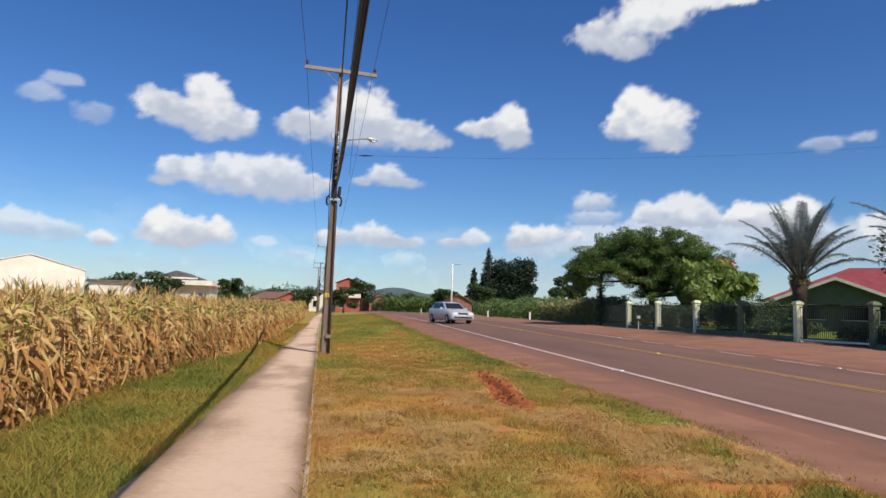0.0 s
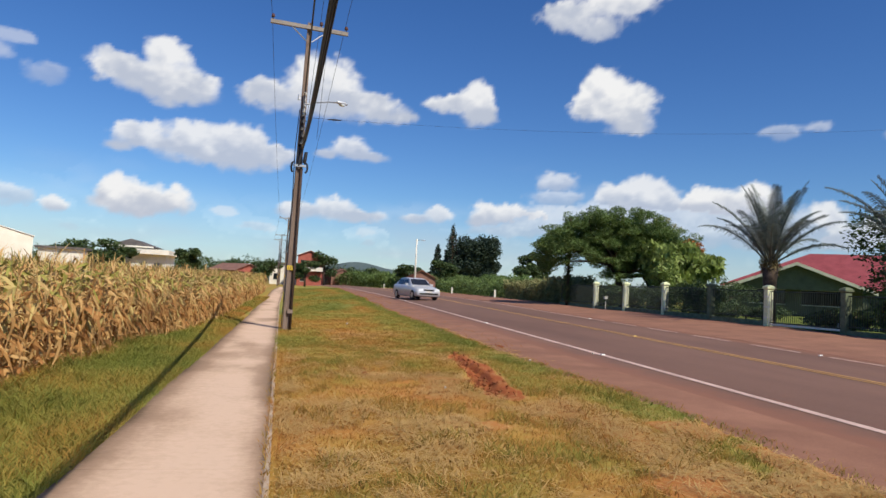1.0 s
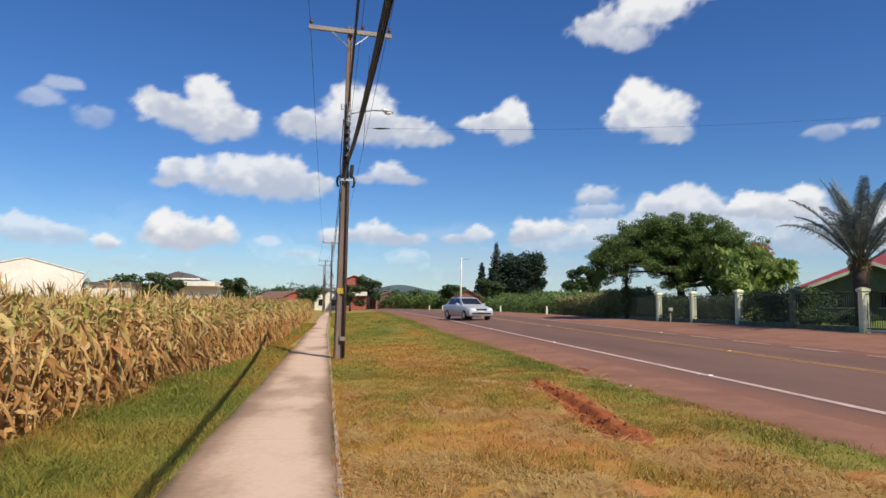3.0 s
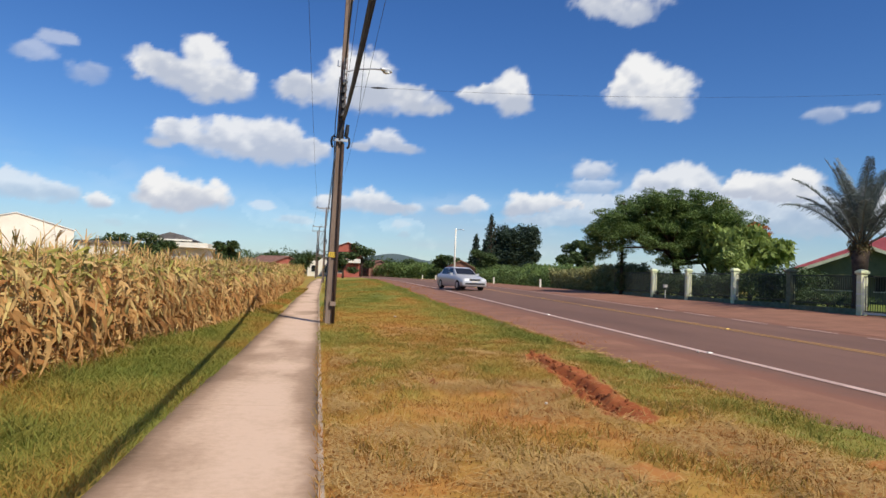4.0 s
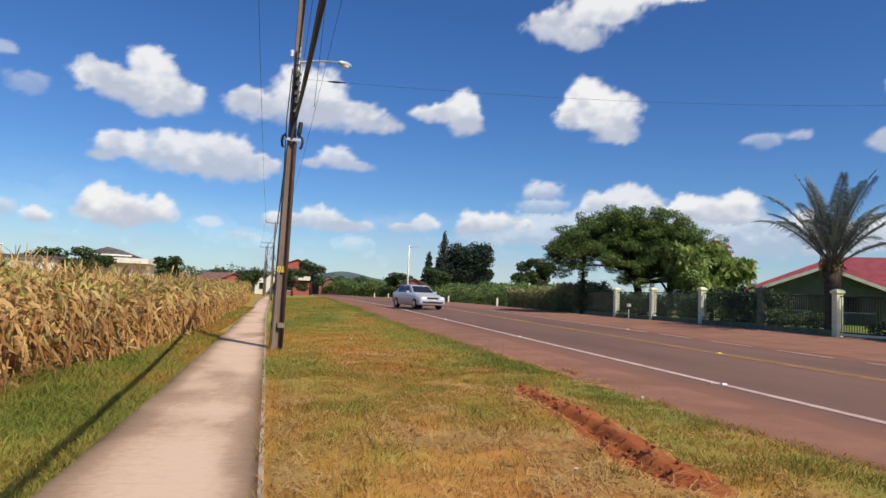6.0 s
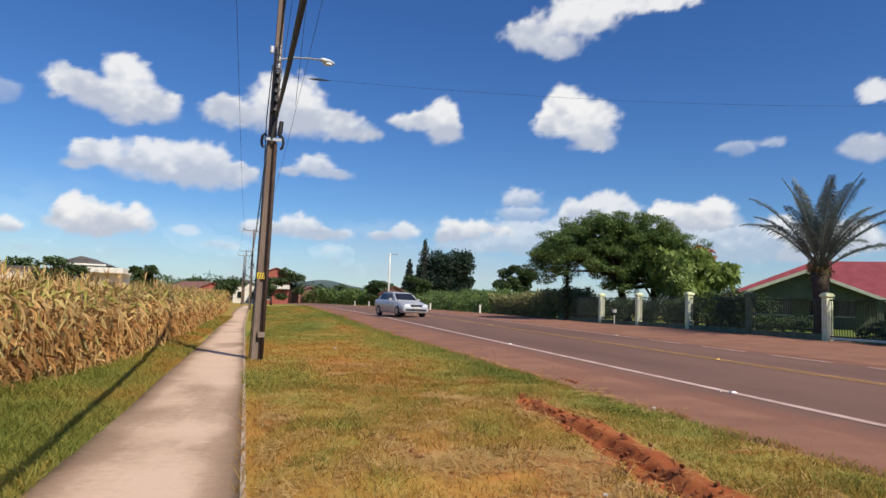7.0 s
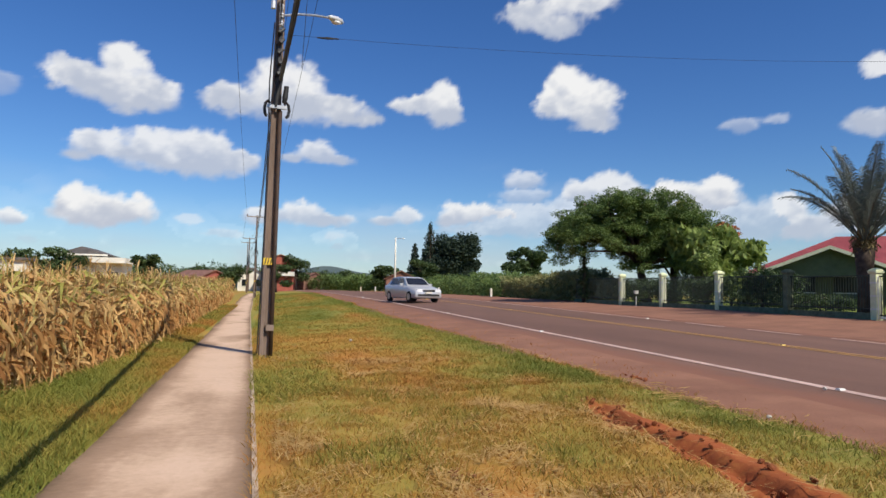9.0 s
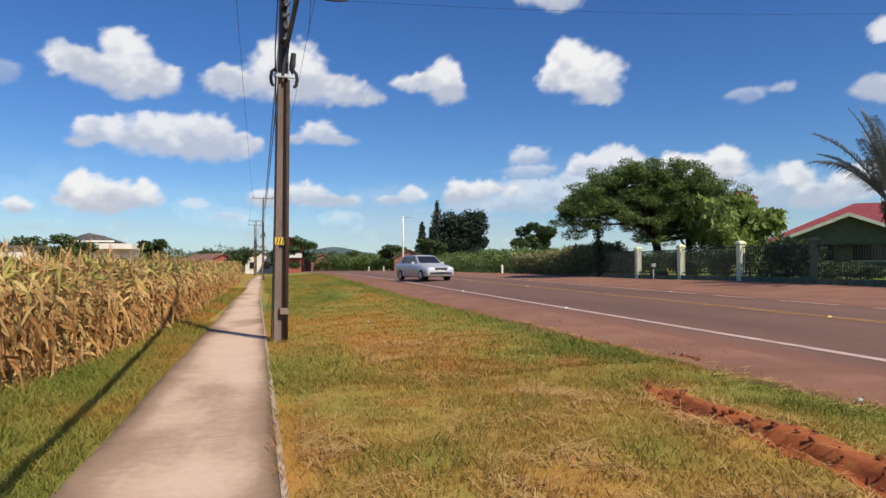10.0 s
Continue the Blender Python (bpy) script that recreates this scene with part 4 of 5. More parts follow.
# ---- gully clods, stones, litter ----
def cut_straw(n, x0, x1, y0, y1):
    """Cut dry stalks lying flat on the verge."""
    x, y = rng.uniform(x0, x1, n), y0 + (y1 - y0) * rng.random(n) ** 1.2
    ok = (sst(0.42, 0.6, dryness(x, y)) * (1 - sst(0.86, 0.95, dryness(x, y))) * sst(0.35, 0.6, fbm(x * 1.2 + 5, y * 1.2)) + 0.06) * sst(0.05, 0.3, x + 0.0255 * y) > rng.random(n)
    x, y = x[ok], y[ok]
    n = len(x)
    a, size = rng.uniform(0, 6.28, n), rng.uniform(0.03, 0.11, n)
    base = np.stack([x, y, land(x, y) + relief(x, y) + rng.uniform(0.0, 0.035, n)], 1)
    way = np.stack([np.cos(a) * size, np.sin(a) * size, rng.uniform(-0.1, 0.35, n) * size], 1)
    side = np.stack([-np.sin(a), np.cos(a), 0 * a], 1) * rng.uniform(0.0015, 0.0035, n)[:, None]
    V = np.stack([base - way - side, base + way - side, base + way + side, base - way + side], 1).reshape(-1, 3)
    return tagged(new("cut_straw", arrays("cut_straw", V, np.arange(n * 4).reshape(n, 4), M_straw)), "cut dry stalks strewn over the verge", "straw", kind="stuff")


cut_straw(90000, 0.0, 4.8, 3.0, 20.0)


def lump(r, seed, flat=0.6):
    q = np.random.default_rng(seed)
    s = Shape()
    rings = []
    for v in (-0.9, -0.45, 0.1, 0.6, 0.95):
        w = math.sqrt(1 - v * v)
        rings.append([(r * w * (0.75 + 0.5 * q.random()) * math.cos(k * math.pi / 3), r * w * (0.75 + 0.5 * q.random()) * math.sin(k * math.pi / 3), r * flat * v) for k in range(6)])
    return s.loft(rings)


clod_mesh = [lump(1.0, k).mesh("clod", M_clod) for k in range(6)]
stone_mesh = [lump(1.0, 20 + k, 0.7).mesh("stone", M_rock) for k in range(3)]
for k in range(230):
    y = rng.uniform(7.6, 13.0)
    _, mid = trench(np.array(0.0), np.array(y))
    x = float(mid) + rng.normal(0.02, 0.13)
    r = 0.010 + 0.028 * rng.random() ** 2.5
    ob = new("clod", clod_mesh[k % 6])
    ob.matrix_basis = Matrix.LocRotScale((x, y, lz(x, y) + float(relief(np.array(x), np.array(y))) + 0.2 * r), Euler((rng.random(), rng.random(), rng.random() * 6)), (r, r, r))
    tagged(ob, "loose clod of red earth in the gully", "clod", "clods of the gully")
for k in range(26):
    y = rng.uniform(9.4, 10.6)
    x = 1.33 - 0.1 * (y - 9.5) + rng.normal(0, 0.04)
    r = 0.010 + 0.018 * rng.random() ** 2
    ob = new("clod", clod_mesh[k % 6])
    ob.matrix_basis = Matrix.LocRotScale((x, y, lz(x, y) + float(relief(np.array(x), np.array(y))) + 0.3 * r), Euler((0, rng.random(), rng.random() * 6)), (r, r, r))
    tagged(ob, "loose clod of dark earth in the grass", "clod", "clods in the grass")
for k in range(14):
    x, y, r = 4.95 + rng.normal(0, 0.05), 14.1 + rng.normal(0, 0.16), 0.012 + 0.022 * rng.random()
    ob = new("clod", clod_mesh[k % 6])
    ob.matrix_basis = Matrix.LocRotScale((x, y, lz(x, y) + 0.3 * r), Euler((0, rng.random(), rng.random() * 6)), (r, r, r))
    tagged(ob, "loose clod of dark earth on the shoulder", "clod", "clods on the shoulder")
for x, y, r in ((2.3, 8.0, 0.02), (6.62, 12.5, 0.03), (1.9, 22.0, 0.04), (4.7, 11.2, 0.025)):
    ob = new("stone", stone_mesh[int(x * 10) % 3])
    ob.matrix_basis = Matrix.LocRotScale((x, y, lz(x, y) + 0.03 + r * 0.3), Euler((0.3, 0.1, x)), (r, r, r))
    tagged(ob, "small pale stone lying in the verge", "stone", "stones")
for k in range(60):
    x, y = (rng.normal(4.72, 0.16), rng.uniform(9.5, 15.5)) if k < 34 else (rng.normal(4.64, 0.08), rng.normal(12.45, 0.2))
    a, size = rng.uniform(0, 3.14), rng.uniform(0.08, 0.28)
    s = Shape().tube([(0, 0, 0), (math.cos(a) * size * 0.5, math.sin(a) * size * 0.5, 0.008), (math.cos(a + 0.3) * size, math.sin(a + 0.3) * size, 0.0)], 0.003, 4)
    solid("straw", s, M_straw, "dry stalk lying on the road shoulder", "straw", "scattered straw", at=(x, y, lz(x, y) + 0.02))


# ---- trees ----
def leaf_cloud(rand, clumps, count, size, droop=0.0, narrow=0.5):
    """Leaves (quads) scattered through ellipsoid clumps (x, y, z, rx, ry, rz), denser at their skins."""
    V, total = [], sum(c[3] * c[4] + c[3] * c[5] for c in clumps)
    for cx, cy, cz, rx, ry, rz in clumps:
        n = max(20, int(count * (rx * ry + rx * rz) / total))
        d = rand.normal(size=(n, 3))
        d /= np.linalg.norm(d, axis=1)[:, None]
        d *= (0.35 + 0.65 * rand.random(n) ** 0.45)[:, None] * (0.8 + 0.4 * rand.random(n))[:, None]
        p = np.array([cx, cy, cz]) + d * (rx, ry, rz)
        u = rand.normal(size=(n, 3))
        u[:, 2] = u[:, 2] * 0.5 - droop
        u /= np.linalg.norm(u, axis=1)[:, None]
        w = np.cross(u, rand.normal(size=(n, 3)) * 0.75 + (0, 0, 1))
        w /= np.linalg.norm(w, axis=1)[:, None]
        s = size * rand.uniform(0.6, 1.4, n)[:, None]
        V.append(np.stack([p - u * s * 0.5, p + w * s * narrow * 0.5, p + u * s * 0.5, p - w * s * narrow * 0.5], 1))
    V = np.concatenate(V)
    n = len(V)
    return V.reshape(-1, 3), np.arange(n * 4).reshape(n, 4)


def limbs(trunk, radius, ends, rand):
    """A tapered trunk along points, with limbs from its upper part to the given ends."""
    s = Shape().tube(trunk, [radius * (1 - 0.45 * i / (len(trunk) - 1)) for i in range(len(trunk))], 9)
    top = Vector(trunk[-1])
    for e in ends:
        e = Vector(e)
        start = Vector(trunk[-2]).lerp(top, rand.random())
        mid1 = start.lerp(e, 0.4) + Vector((rand.normal() * 0.2, rand.normal() * 0.2, 0.25))
        mid2 = start.lerp(e, 0.75) + Vector((rand.normal() * 0.25, rand.normal() * 0.25, 0.15))
        s.tube([start, mid1, mid2, e], [radius * 0.42, radius * 0.28, radius * 0.16, radius * 0.05], 6)
    return s


def tree(name, label, category, at, trunk, radius, clumps, count, size, leaf, seed, droop=0.0, narrow=0.5, group=""):
    r = np.random.default_rng(seed)
    p = thing(name, label, category, at, 0, group)
    part("trunk", limbs(trunk, radius, [(c[0], c[1], c[2]) for c in (clumps if len(clumps) < 60 else clumps[::9])], r), M_bark, p, "", True)
    V, F = leaf_cloud(r, clumps, count, size, droop, narrow)
    part("crown", arrays("crown", V, F, leaf), leaf, p)
    return p


def ground_at(x, y):
    return (x, y, lz(x, y))


# the flamboyant tree behind the fence: broad, flat layered crown
r = np.random.default_rng(11)
clumps = []
for k in range(430):
    x = r.uniform(-5.7, 6.0)
    lim = math.sqrt(1 - (x / 7.0) ** 2)
    y = r.uniform(-2.8, 2.8) * lim
    low = 2.7 if x < -2.0 else 1.5
    top = (6.95 + 0.35 * math.sin(1.7 * x) + 0.2 * math.sin(4.1 * x + 1)) * lim ** 0.8
    z = low + r.uniform(0.0, 1.0) ** 0.55 * max(top - low, 0.3)
    clumps.append((x, y, z, r.uniform(0.35, 0.8), r.uniform(0.35, 0.75), r.uniform(0.2, 0.42)))
for k in range(60):
    clumps.append((r.uniform(-2.8, 2.5), r.uniform(-2.0, 2.0), r.uniform(3.2, 6.2), r.uniform(0.6, 1.0), r.uniform(0.6, 0.9), r.uniform(0.3, 0.5)))
clumps += [(-5.9, -0.4, 4.2, 1.0, 0.9, 0.3), (-6.2, 0.2, 3.3, 0.9, 0.8, 0.26), (-5.4, -0.6, 5.4, 0.9, 0.8, 0.3), (-5.5, 0, 2.6, 0.8, 0.8, 0.35)]
tree("flamboyant_tree", "broad umbrella-shaped tree with feathery dark green layers", "tree", ground_at(22.9, 44.0), [(0.6, 0, -0.2), (0.3, 0, 1.0), (0.1, 0.1, 2.2), (0.3, 0.1, 3.2)], 0.34, clumps, 220000, 0.105, M_leaf_mid, 12, 0.1, 0.6)
r = np.random.default_rng(13)
clumps = [(x, r.uniform(-1.6, 1.6), r.uniform(2.8, 7.0 - 0.28 * x * x), r.uniform(0.4, 0.9), r.uniform(0.4, 0.9), r.uniform(0.3, 0.6)) for x in r.uniform(-2.9, 2.6, 70)]
tree("shade_tree", "rounded yellowish-green tree behind the fence", "tree", ground_at(26.6, 46.0), [(0, 0, -0.2), (0.1, 0, 1.2), (0, 0.1, 2.4)], 0.22, clumps, 42000, 0.13, M_leaf_olive, 14, 0.1)
clumps = [(0, 0, 4.7, 0.45, 0.5, 0.2), (0.5, 0.2, 4.4, 0.4, 0.4, 0.18), (-0.5, 0, 4.9, 0.4, 0.4, 0.16)]
tree("flowering_tree", "small tree with rust-red flowers", "tree", ground_at(26.9, 40.4), [(0, 0, -0.2), (0.05, 0, 1.8), (0, 0, 3.5)], 0.07, clumps, 340, 0.16, M_leaf_rust, 15)
r = np.random.default_rng(16)
clumps = [(r.uniform(-2.1, 1.7), r.uniform(-1.2, 1.2), r.uniform(1.5, 4.1), r.uniform(0.6, 1.0), r.uniform(0.6, 1.0), r.uniform(0.45, 0.8)) for _ in range(30)]
tree("mango_tree", "dense round shrub tree with large drooping light-green leaves", "tree", ground_at(26.0, 40.2), [(0, 0, -0.2), (0.05, 0, 0.8), (0, 0, 1.7)], 0.16, clumps, 6500, 0.52, M_leaf_light, 17, 1.2, 0.42)
r = np.random.default_rng(18)
clumps = [(r.uniform(-0.5, 0.5), r.uniform(-0.5, 0.5), r.uniform(1.0, 3.0), 0.45, 0.45, 0.45) for _ in range(8)]
tree("slender_shrub", "upright light-green shrub with narrow leaves", "shrub", ground_at(22.3, 36.2), [(0, 0, -0.2), (0, 0, 0.8), (0, 0, 1.6)], 0.06, clumps, 2600, 0.24, M_leaf_light, 19, 0.5, 0.3)


def shrub(x, y, rx, ry, h, leaf, label, seed, count=2600, size=0.16, name="shrub"):
    r = np.random.default_rng(seed)
    clumps = [(r.uniform(-rx, rx) * 0.75, r.uniform(-ry, ry) * 0.75, r.uniform(0.25, 0.85) * h, rx * 0.45, ry * 0.45, h * 0.25) for _ in range(9)]
    return tree(name, label, "shrub", ground_at(x, y), [(0, 0, -0.1), (0, 0, 0.2 * h), (0, 0, 0.45 * h)], 0.05, clumps, count, size, leaf, seed + 1, 0.1)


# The low shrubs are added to cover bright lawn where the garden lies shaded.
for k, (x, y, rx, ry, h) in enumerate(((20.9, 38.6, 0.8, 1.6, 1.5), (21.0, 34.6, 0.8, 1.8, 1.5), (20.9, 30.6, 0.8, 1.4, 1.8), (21.0, 42.6, 0.9, 1.5, 1.7), (24.5, 40.5, 2.4, 1.5, 2.0), (28.5, 39.5, 2.2, 1.4, 2.2), (30.5, 42.5, 1.6, 1.4, 2.6), (23.2, 33.4, 1.5, 1.6, 0.8), (25.6, 36.2, 1.6, 1.2, 0.8), (23.0, 29.6, 1.5, 1.7, 0.8), (27.4, 33.8, 1.7, 1.7, 0.8), (22.4, 22.2, 1.2, 1.5, 0.9), (24.6, 25.0, 1.7, 1.6, 0.9))):
    shrub(x, y, rx, ry, h, M_leaf_dark, "dark green garden shrub behind the fence, low ones added in place of shade", 40 + 2 * k)
tree("street_tree", "thin dark tree stem wrapped in climbing leaves", "tree", ground_at(19.3, 44.6), [(0, 0, -0.2), (0.02, 0, 2.5), (0, 0, 4.6), (0.03, 0, 6.3)], 0.12, [(0, 0, z, 0.35, 0.35, 0.4) for z in (0.6, 1.3, 2.0, 2.7)] + [(-0.2, 0, 4.4, 0.5, 0.5, 0.25)], 1500, 0.16, M_leaf_dark, 71)


def palm(at, trunk_h, reach, count, seed, label):
    r = np.random.default_rng(seed)
    p = thing("palm_tree", label, "palm tree", at)
    part("trunk", Shape().tube([(0, 0, -0.2), (0.02, 0, trunk_h * 0.4), (0, 0, trunk_h * 0.75), (0, 0, trunk_h)], [0.30, 0.27, 0.30, 0.36], 12), M_bark, p, "dark rough palm trunk", True)
    V, F = leaf_cloud(r, [(0, 0, trunk_h + 0.15, 0.42, 0.42, 0.55)], 900, 0.28, -1.2, 0.14)
    part("crown_shaft", arrays("crown_shaft", V, F, M_fibre), M_fibre, p, "shaggy brown leaf bases")
    for k in range(count):
        az = 2 * math.pi * (k * 0.381966) + r.uniform(-0.2, 0.2)
        tilt = radians(14 + 60 * ((k % 9) / 8) + r.uniform(-6, 6))
        size = reach * r.uniform(0.85, 1.1)
        out = np.array([math.cos(az), math.sin(az), 0])
        across = np.array([-math.sin(az), math.cos(az), 0])
        spine, ang, p0 = [], math.pi / 2 - tilt * 0.70, np.array([0, 0, trunk_h + 0.1])
        for i in range(15):
            spine.append(p0)
            p0 = p0 + (out * math.cos(ang) + np.array([0, 0, math.sin(ang)])) * size / 14
            ang -= (0.014 + 0.031 * tilt) * (0.3 + i / 6)
        s = Shape().tube([tuple(q) for q in spine], [0.045 * (1 - i / 15) + 0.006 for i in range(15)], 4)
        for i in range(4, 15):
            way = spine[min(i + 1, 14)] - spine[i - 1]
            way = way / np.linalg.norm(way)
            up = np.cross(across, way)
            for sub in (0.0, 0.25, 0.5, 0.75):
                q = spine[i] - (spine[i] - spine[i - 1]) * sub
                n = 0.70 * reach / 3.4 * math.sin(math.pi * (0.14 + 0.80 * (i - sub) / 15))
                for sd in (-1, 1):
                    a = across * sd * 0.55 + way * 0.38 + up * (-0.40 + 0.25 * r.random())
                    tip = q + a * n + np.array([0, 0, -0.42 * n])
                    m1, wd = q + a * n * 0.5 + up * 0.02, way * 0.020
                    s.add([q - wd, q + wd, m1 + wd * 1.1, tip, m1 - wd * 1.1], [(0, 1, 2, 4), (4, 2, 3)])
        part("frond", s, M_frond, p)
    return p


palm(ground_at(21.5, 25.9), 2.6, 3.9, 30, 5, "palm with grey-green arching feathered fronds on a dark trunk")
palm(ground_at(24.2, 21.0), 3.2, 3.9, 26, 6, "second palm with grey-green arching fronds beside the gate")
# Tall clumps are oversized, the last one unseen, to shade the garden.
for k, (x, y, rx, ry, h, leaf) in enumerate(((21.6, 17.6, 1.0, 1.2, 2.6, M_leaf_dark), (21.4, 19.3, 0.6, 0.6, 1.8, M_leaf_mid), (23.5, 18.2, 2.2, 2.0, 4.8, M_leaf_dark), (27.0, 22.5, 2.6, 2.4, 5.4, M_leaf_dark))):
    shrub(x, y, rx, ry, h, leaf, "dense dark garden foliage behind the gate, tall clumps added for shade", 90 + 2 * k, 9000, 0.2)


# roadside reeds and bushes beyond the fence
def thicket(x0, y0, x1, y1, deep, tall, n, leaf, label, seed, size=0.5):
    r = np.random.default_rng(seed)
    u = r.random(n)
    x, y = x0 + (x1 - x0) * u + r.uniform(0, deep, n), y0 + (y1 - y0) * u
    h = tall * (0.35 + 0.65 * fbm(x * 0.35 + seed, y * 0.35)) * 1.25
    z = land(x, y) + r.random(n) ** 0.7 * h
    p = np.stack([x, y, z], 1)
    d = r.normal(size=(n, 3))
    d[:, 2] = np.abs(d[:, 2]) * 0.8 + 0.15
    d /= np.linalg.norm(d, axis=1)[:, None]
    w = np.cross(d, r.normal(size=(n, 3)))
    w /= np.linalg.norm(w, axis=1)[:, None]
    s = size * r.uniform(0.5, 1.3, n)[:, None]
    V = np.stack([p - d * s * 0.5, p + w * s * 0.11, p + d * s * 0.5, p - w * s * 0.11], 1).reshape(-1, 3)
    return tagged(new("thicket", arrays("thicket", V, np.arange(n * 4).reshape(n, 4), leaf)), label, "thicket", kind="stuff")


thicket(19.6, 45.5, 19.8, 62, 3.5, 2.1, 16000, M_leaf_reed, "thicket of pale yellowish reeds by the road", 31)
thicket(19.6, 62, 20.6, 100, 5.0, 2.2, 16000, M_leaf_mid, "green roadside thicket", 32)
thicket(22, 70, 30, 125, 8, 2.6, 12000, M_leaf_mid, "green bushes in a field", 33, 0.7)
thicket(7, 150, 24, 128, 10, 3.2, 12000, M_leaf_mid, "dense bushes where the road bends", 34, 0.8)
thicket(-6, 168, 14, 160, 12, 4.5, 12000, M_leaf_dark, "dark bushes in front of the houses", 35, 0.9)


def conifer(at, h, w, n, seed, label, leaf, column=0.25):
    r = np.random.default_rng(seed)
    clumps = []
    for k in range(n):
        u = (k + 0.5) / n
        rad = w * (1 - u) ** 0.75 * r.uniform(0.4, 0.9)
        a = k * 2.4
        clumps.append((math.cos(a) * rad, math.sin(a) * rad, h * (0.08 + 0.88 * u), w * (0.5 * (1 - u) + 0.10), w * (0.5 * (1 - u) + 0.10), h * 0.045))
    return tree("conifer", label, "tree", at, [(0, 0, -0.2), (0, 0, h * 0.4), (0, 0, h * 0.9)], 0.3, clumps, 5200, 0.55, leaf, seed, 0.2, 0.35)


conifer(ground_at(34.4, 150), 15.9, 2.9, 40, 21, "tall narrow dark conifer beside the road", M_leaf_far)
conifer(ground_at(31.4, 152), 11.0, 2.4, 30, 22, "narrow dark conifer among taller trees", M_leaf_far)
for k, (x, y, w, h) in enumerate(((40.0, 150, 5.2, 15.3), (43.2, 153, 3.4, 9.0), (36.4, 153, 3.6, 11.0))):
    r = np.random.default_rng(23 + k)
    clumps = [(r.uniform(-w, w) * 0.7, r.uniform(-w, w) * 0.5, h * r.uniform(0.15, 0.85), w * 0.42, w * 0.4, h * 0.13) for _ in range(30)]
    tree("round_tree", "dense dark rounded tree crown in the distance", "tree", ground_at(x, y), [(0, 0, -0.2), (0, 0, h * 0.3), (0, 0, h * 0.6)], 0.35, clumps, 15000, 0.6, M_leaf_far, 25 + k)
r = np.random.default_rng(28)
clumps = [(r.uniform(-2.4, 2.4), r.uniform(-1.5, 1.5), r.uniform(2.2, 5.2) - 0.0, 1.0, 1.0, 0.7) for _ in range(16)]
clumps.append((0, 0, 5.7, 1.1, 1.0, 0.6))
tree("round_tree", "rounded dark green tree beyond the thicket", "tree", ground_at(32.4, 88), [(0, 0, -0.2), (0, 0, 1.4), (0, 0, 2.8)], 0.25, clumps, 8000, 0.38, M_leaf_dark, 29)


# ---- garden fence ----
PILLARS = [(19.55, 40.3), (19.75, 36.5), (19.75, 32.0), (19.75, 27.8), (20.05, 24.1), (20.35, 20.2)]


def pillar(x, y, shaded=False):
    p = thing("fence_pillar", "pale green masonry fence pillar with cream tile bands" if not shaded else "greyish green fence pillar, its paint darkened for foliage shade", "fence pillar", (x, y, lz(x, y)), 0, "fence pillars")
    # Shaded pillars take the dark plinth colour in place of foliage shade.
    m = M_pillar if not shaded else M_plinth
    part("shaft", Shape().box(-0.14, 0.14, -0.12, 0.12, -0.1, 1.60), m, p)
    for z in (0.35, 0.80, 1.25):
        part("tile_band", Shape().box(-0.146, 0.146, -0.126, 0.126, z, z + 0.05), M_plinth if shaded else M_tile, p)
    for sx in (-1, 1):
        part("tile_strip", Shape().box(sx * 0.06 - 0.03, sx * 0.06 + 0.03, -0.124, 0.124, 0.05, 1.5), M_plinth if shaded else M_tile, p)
    part("cap", Shape().loft([[(-w, 0.02 - w, z), (w, 0.02 - w, z), (w, w - 0.02, z), (-w, w - 0.02, z)] for w, z in ((0.15, 1.58), (0.19, 1.62), (0.19, 1.68), (0.14, 1.74), (0.06, 1.78))]), m, p, "moulded cap")
    return p


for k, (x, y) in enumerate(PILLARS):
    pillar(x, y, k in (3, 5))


def fence_panel(a, b, gate=False):
    (xa, ya), (xb, yb) = a, b
    ya, yb = ya - 0.13, yb + 0.13
    length, turn = math.hypot(xb - xa, yb - ya), math.degrees(math.atan2(yb - ya, xb - xa))
    z = lz((xa + xb) / 2, (ya + yb) / 2)
    p = thing("metal_gate" if gate else "fence_panel", "closed dark metal bar gate between pillars" if gate else "dark metal bar fence on a low green plinth", "gate" if gate else "fence", (xa, ya, z), turn, "" if gate else "fence panels")
    if not gate:
        part("plinth", Shape().box(0, length, -0.09, 0.09, -0.1, 0.22), M_plinth, p)
    else:
        part("rail", Shape().box(0.02, length - 0.02, -0.03, 0.03, 0.08, 0.16), M_tile, p, "pale bottom rail")
    low, high = (0.10, 1.42) if gate else (0.26, 1.40)
    for zz in (low, high):
        part("rail", Shape().box(0.0, length, -0.02, 0.02, zz + 0.08, zz + 0.12), M_fence, p)
    bar = Shape().box(-0.009, 0.009, -0.009, 0.009, low, high + 0.10).mesh("bar", M_fence)
    n = int(length / 0.105)
    for k in range(n):
        ob = part("bar", bar, M_fence, p)
        ob.location = ((k + 0.5) * length / n, 0, 0)
    return p


for a, b in zip(PILLARS[:-2], PILLARS[1:-1]):
    fence_panel(a, b)
fence_panel(PILLARS[4], PILLARS[5], True)
fence_panel((19.45, 46.2), PILLARS[0])
fence_panel(PILLARS[5], (20.9, 12.0))
solid("mailbox", Shape().box(-0.10, 0.10, -0.08, 0.08, -0.16, 0.0).box(-0.11, 0.11, -0.09, 0.09, 0.0, 0.02).box(-0.02, 0.02, -0.02, 0.02, -0.82, -0.30), M_render_white, "small white letter box on a post by the fence", "letter box", at=(19.45, 38.6, lz(19.45, 38.6) + 0.82))
planter = thing("planter", "white flower planter beside the gate", "planter", (20.9, 20.9, lz(20.9, 20.9)))
planter.scale = (0.75, 0.75, 0.75)
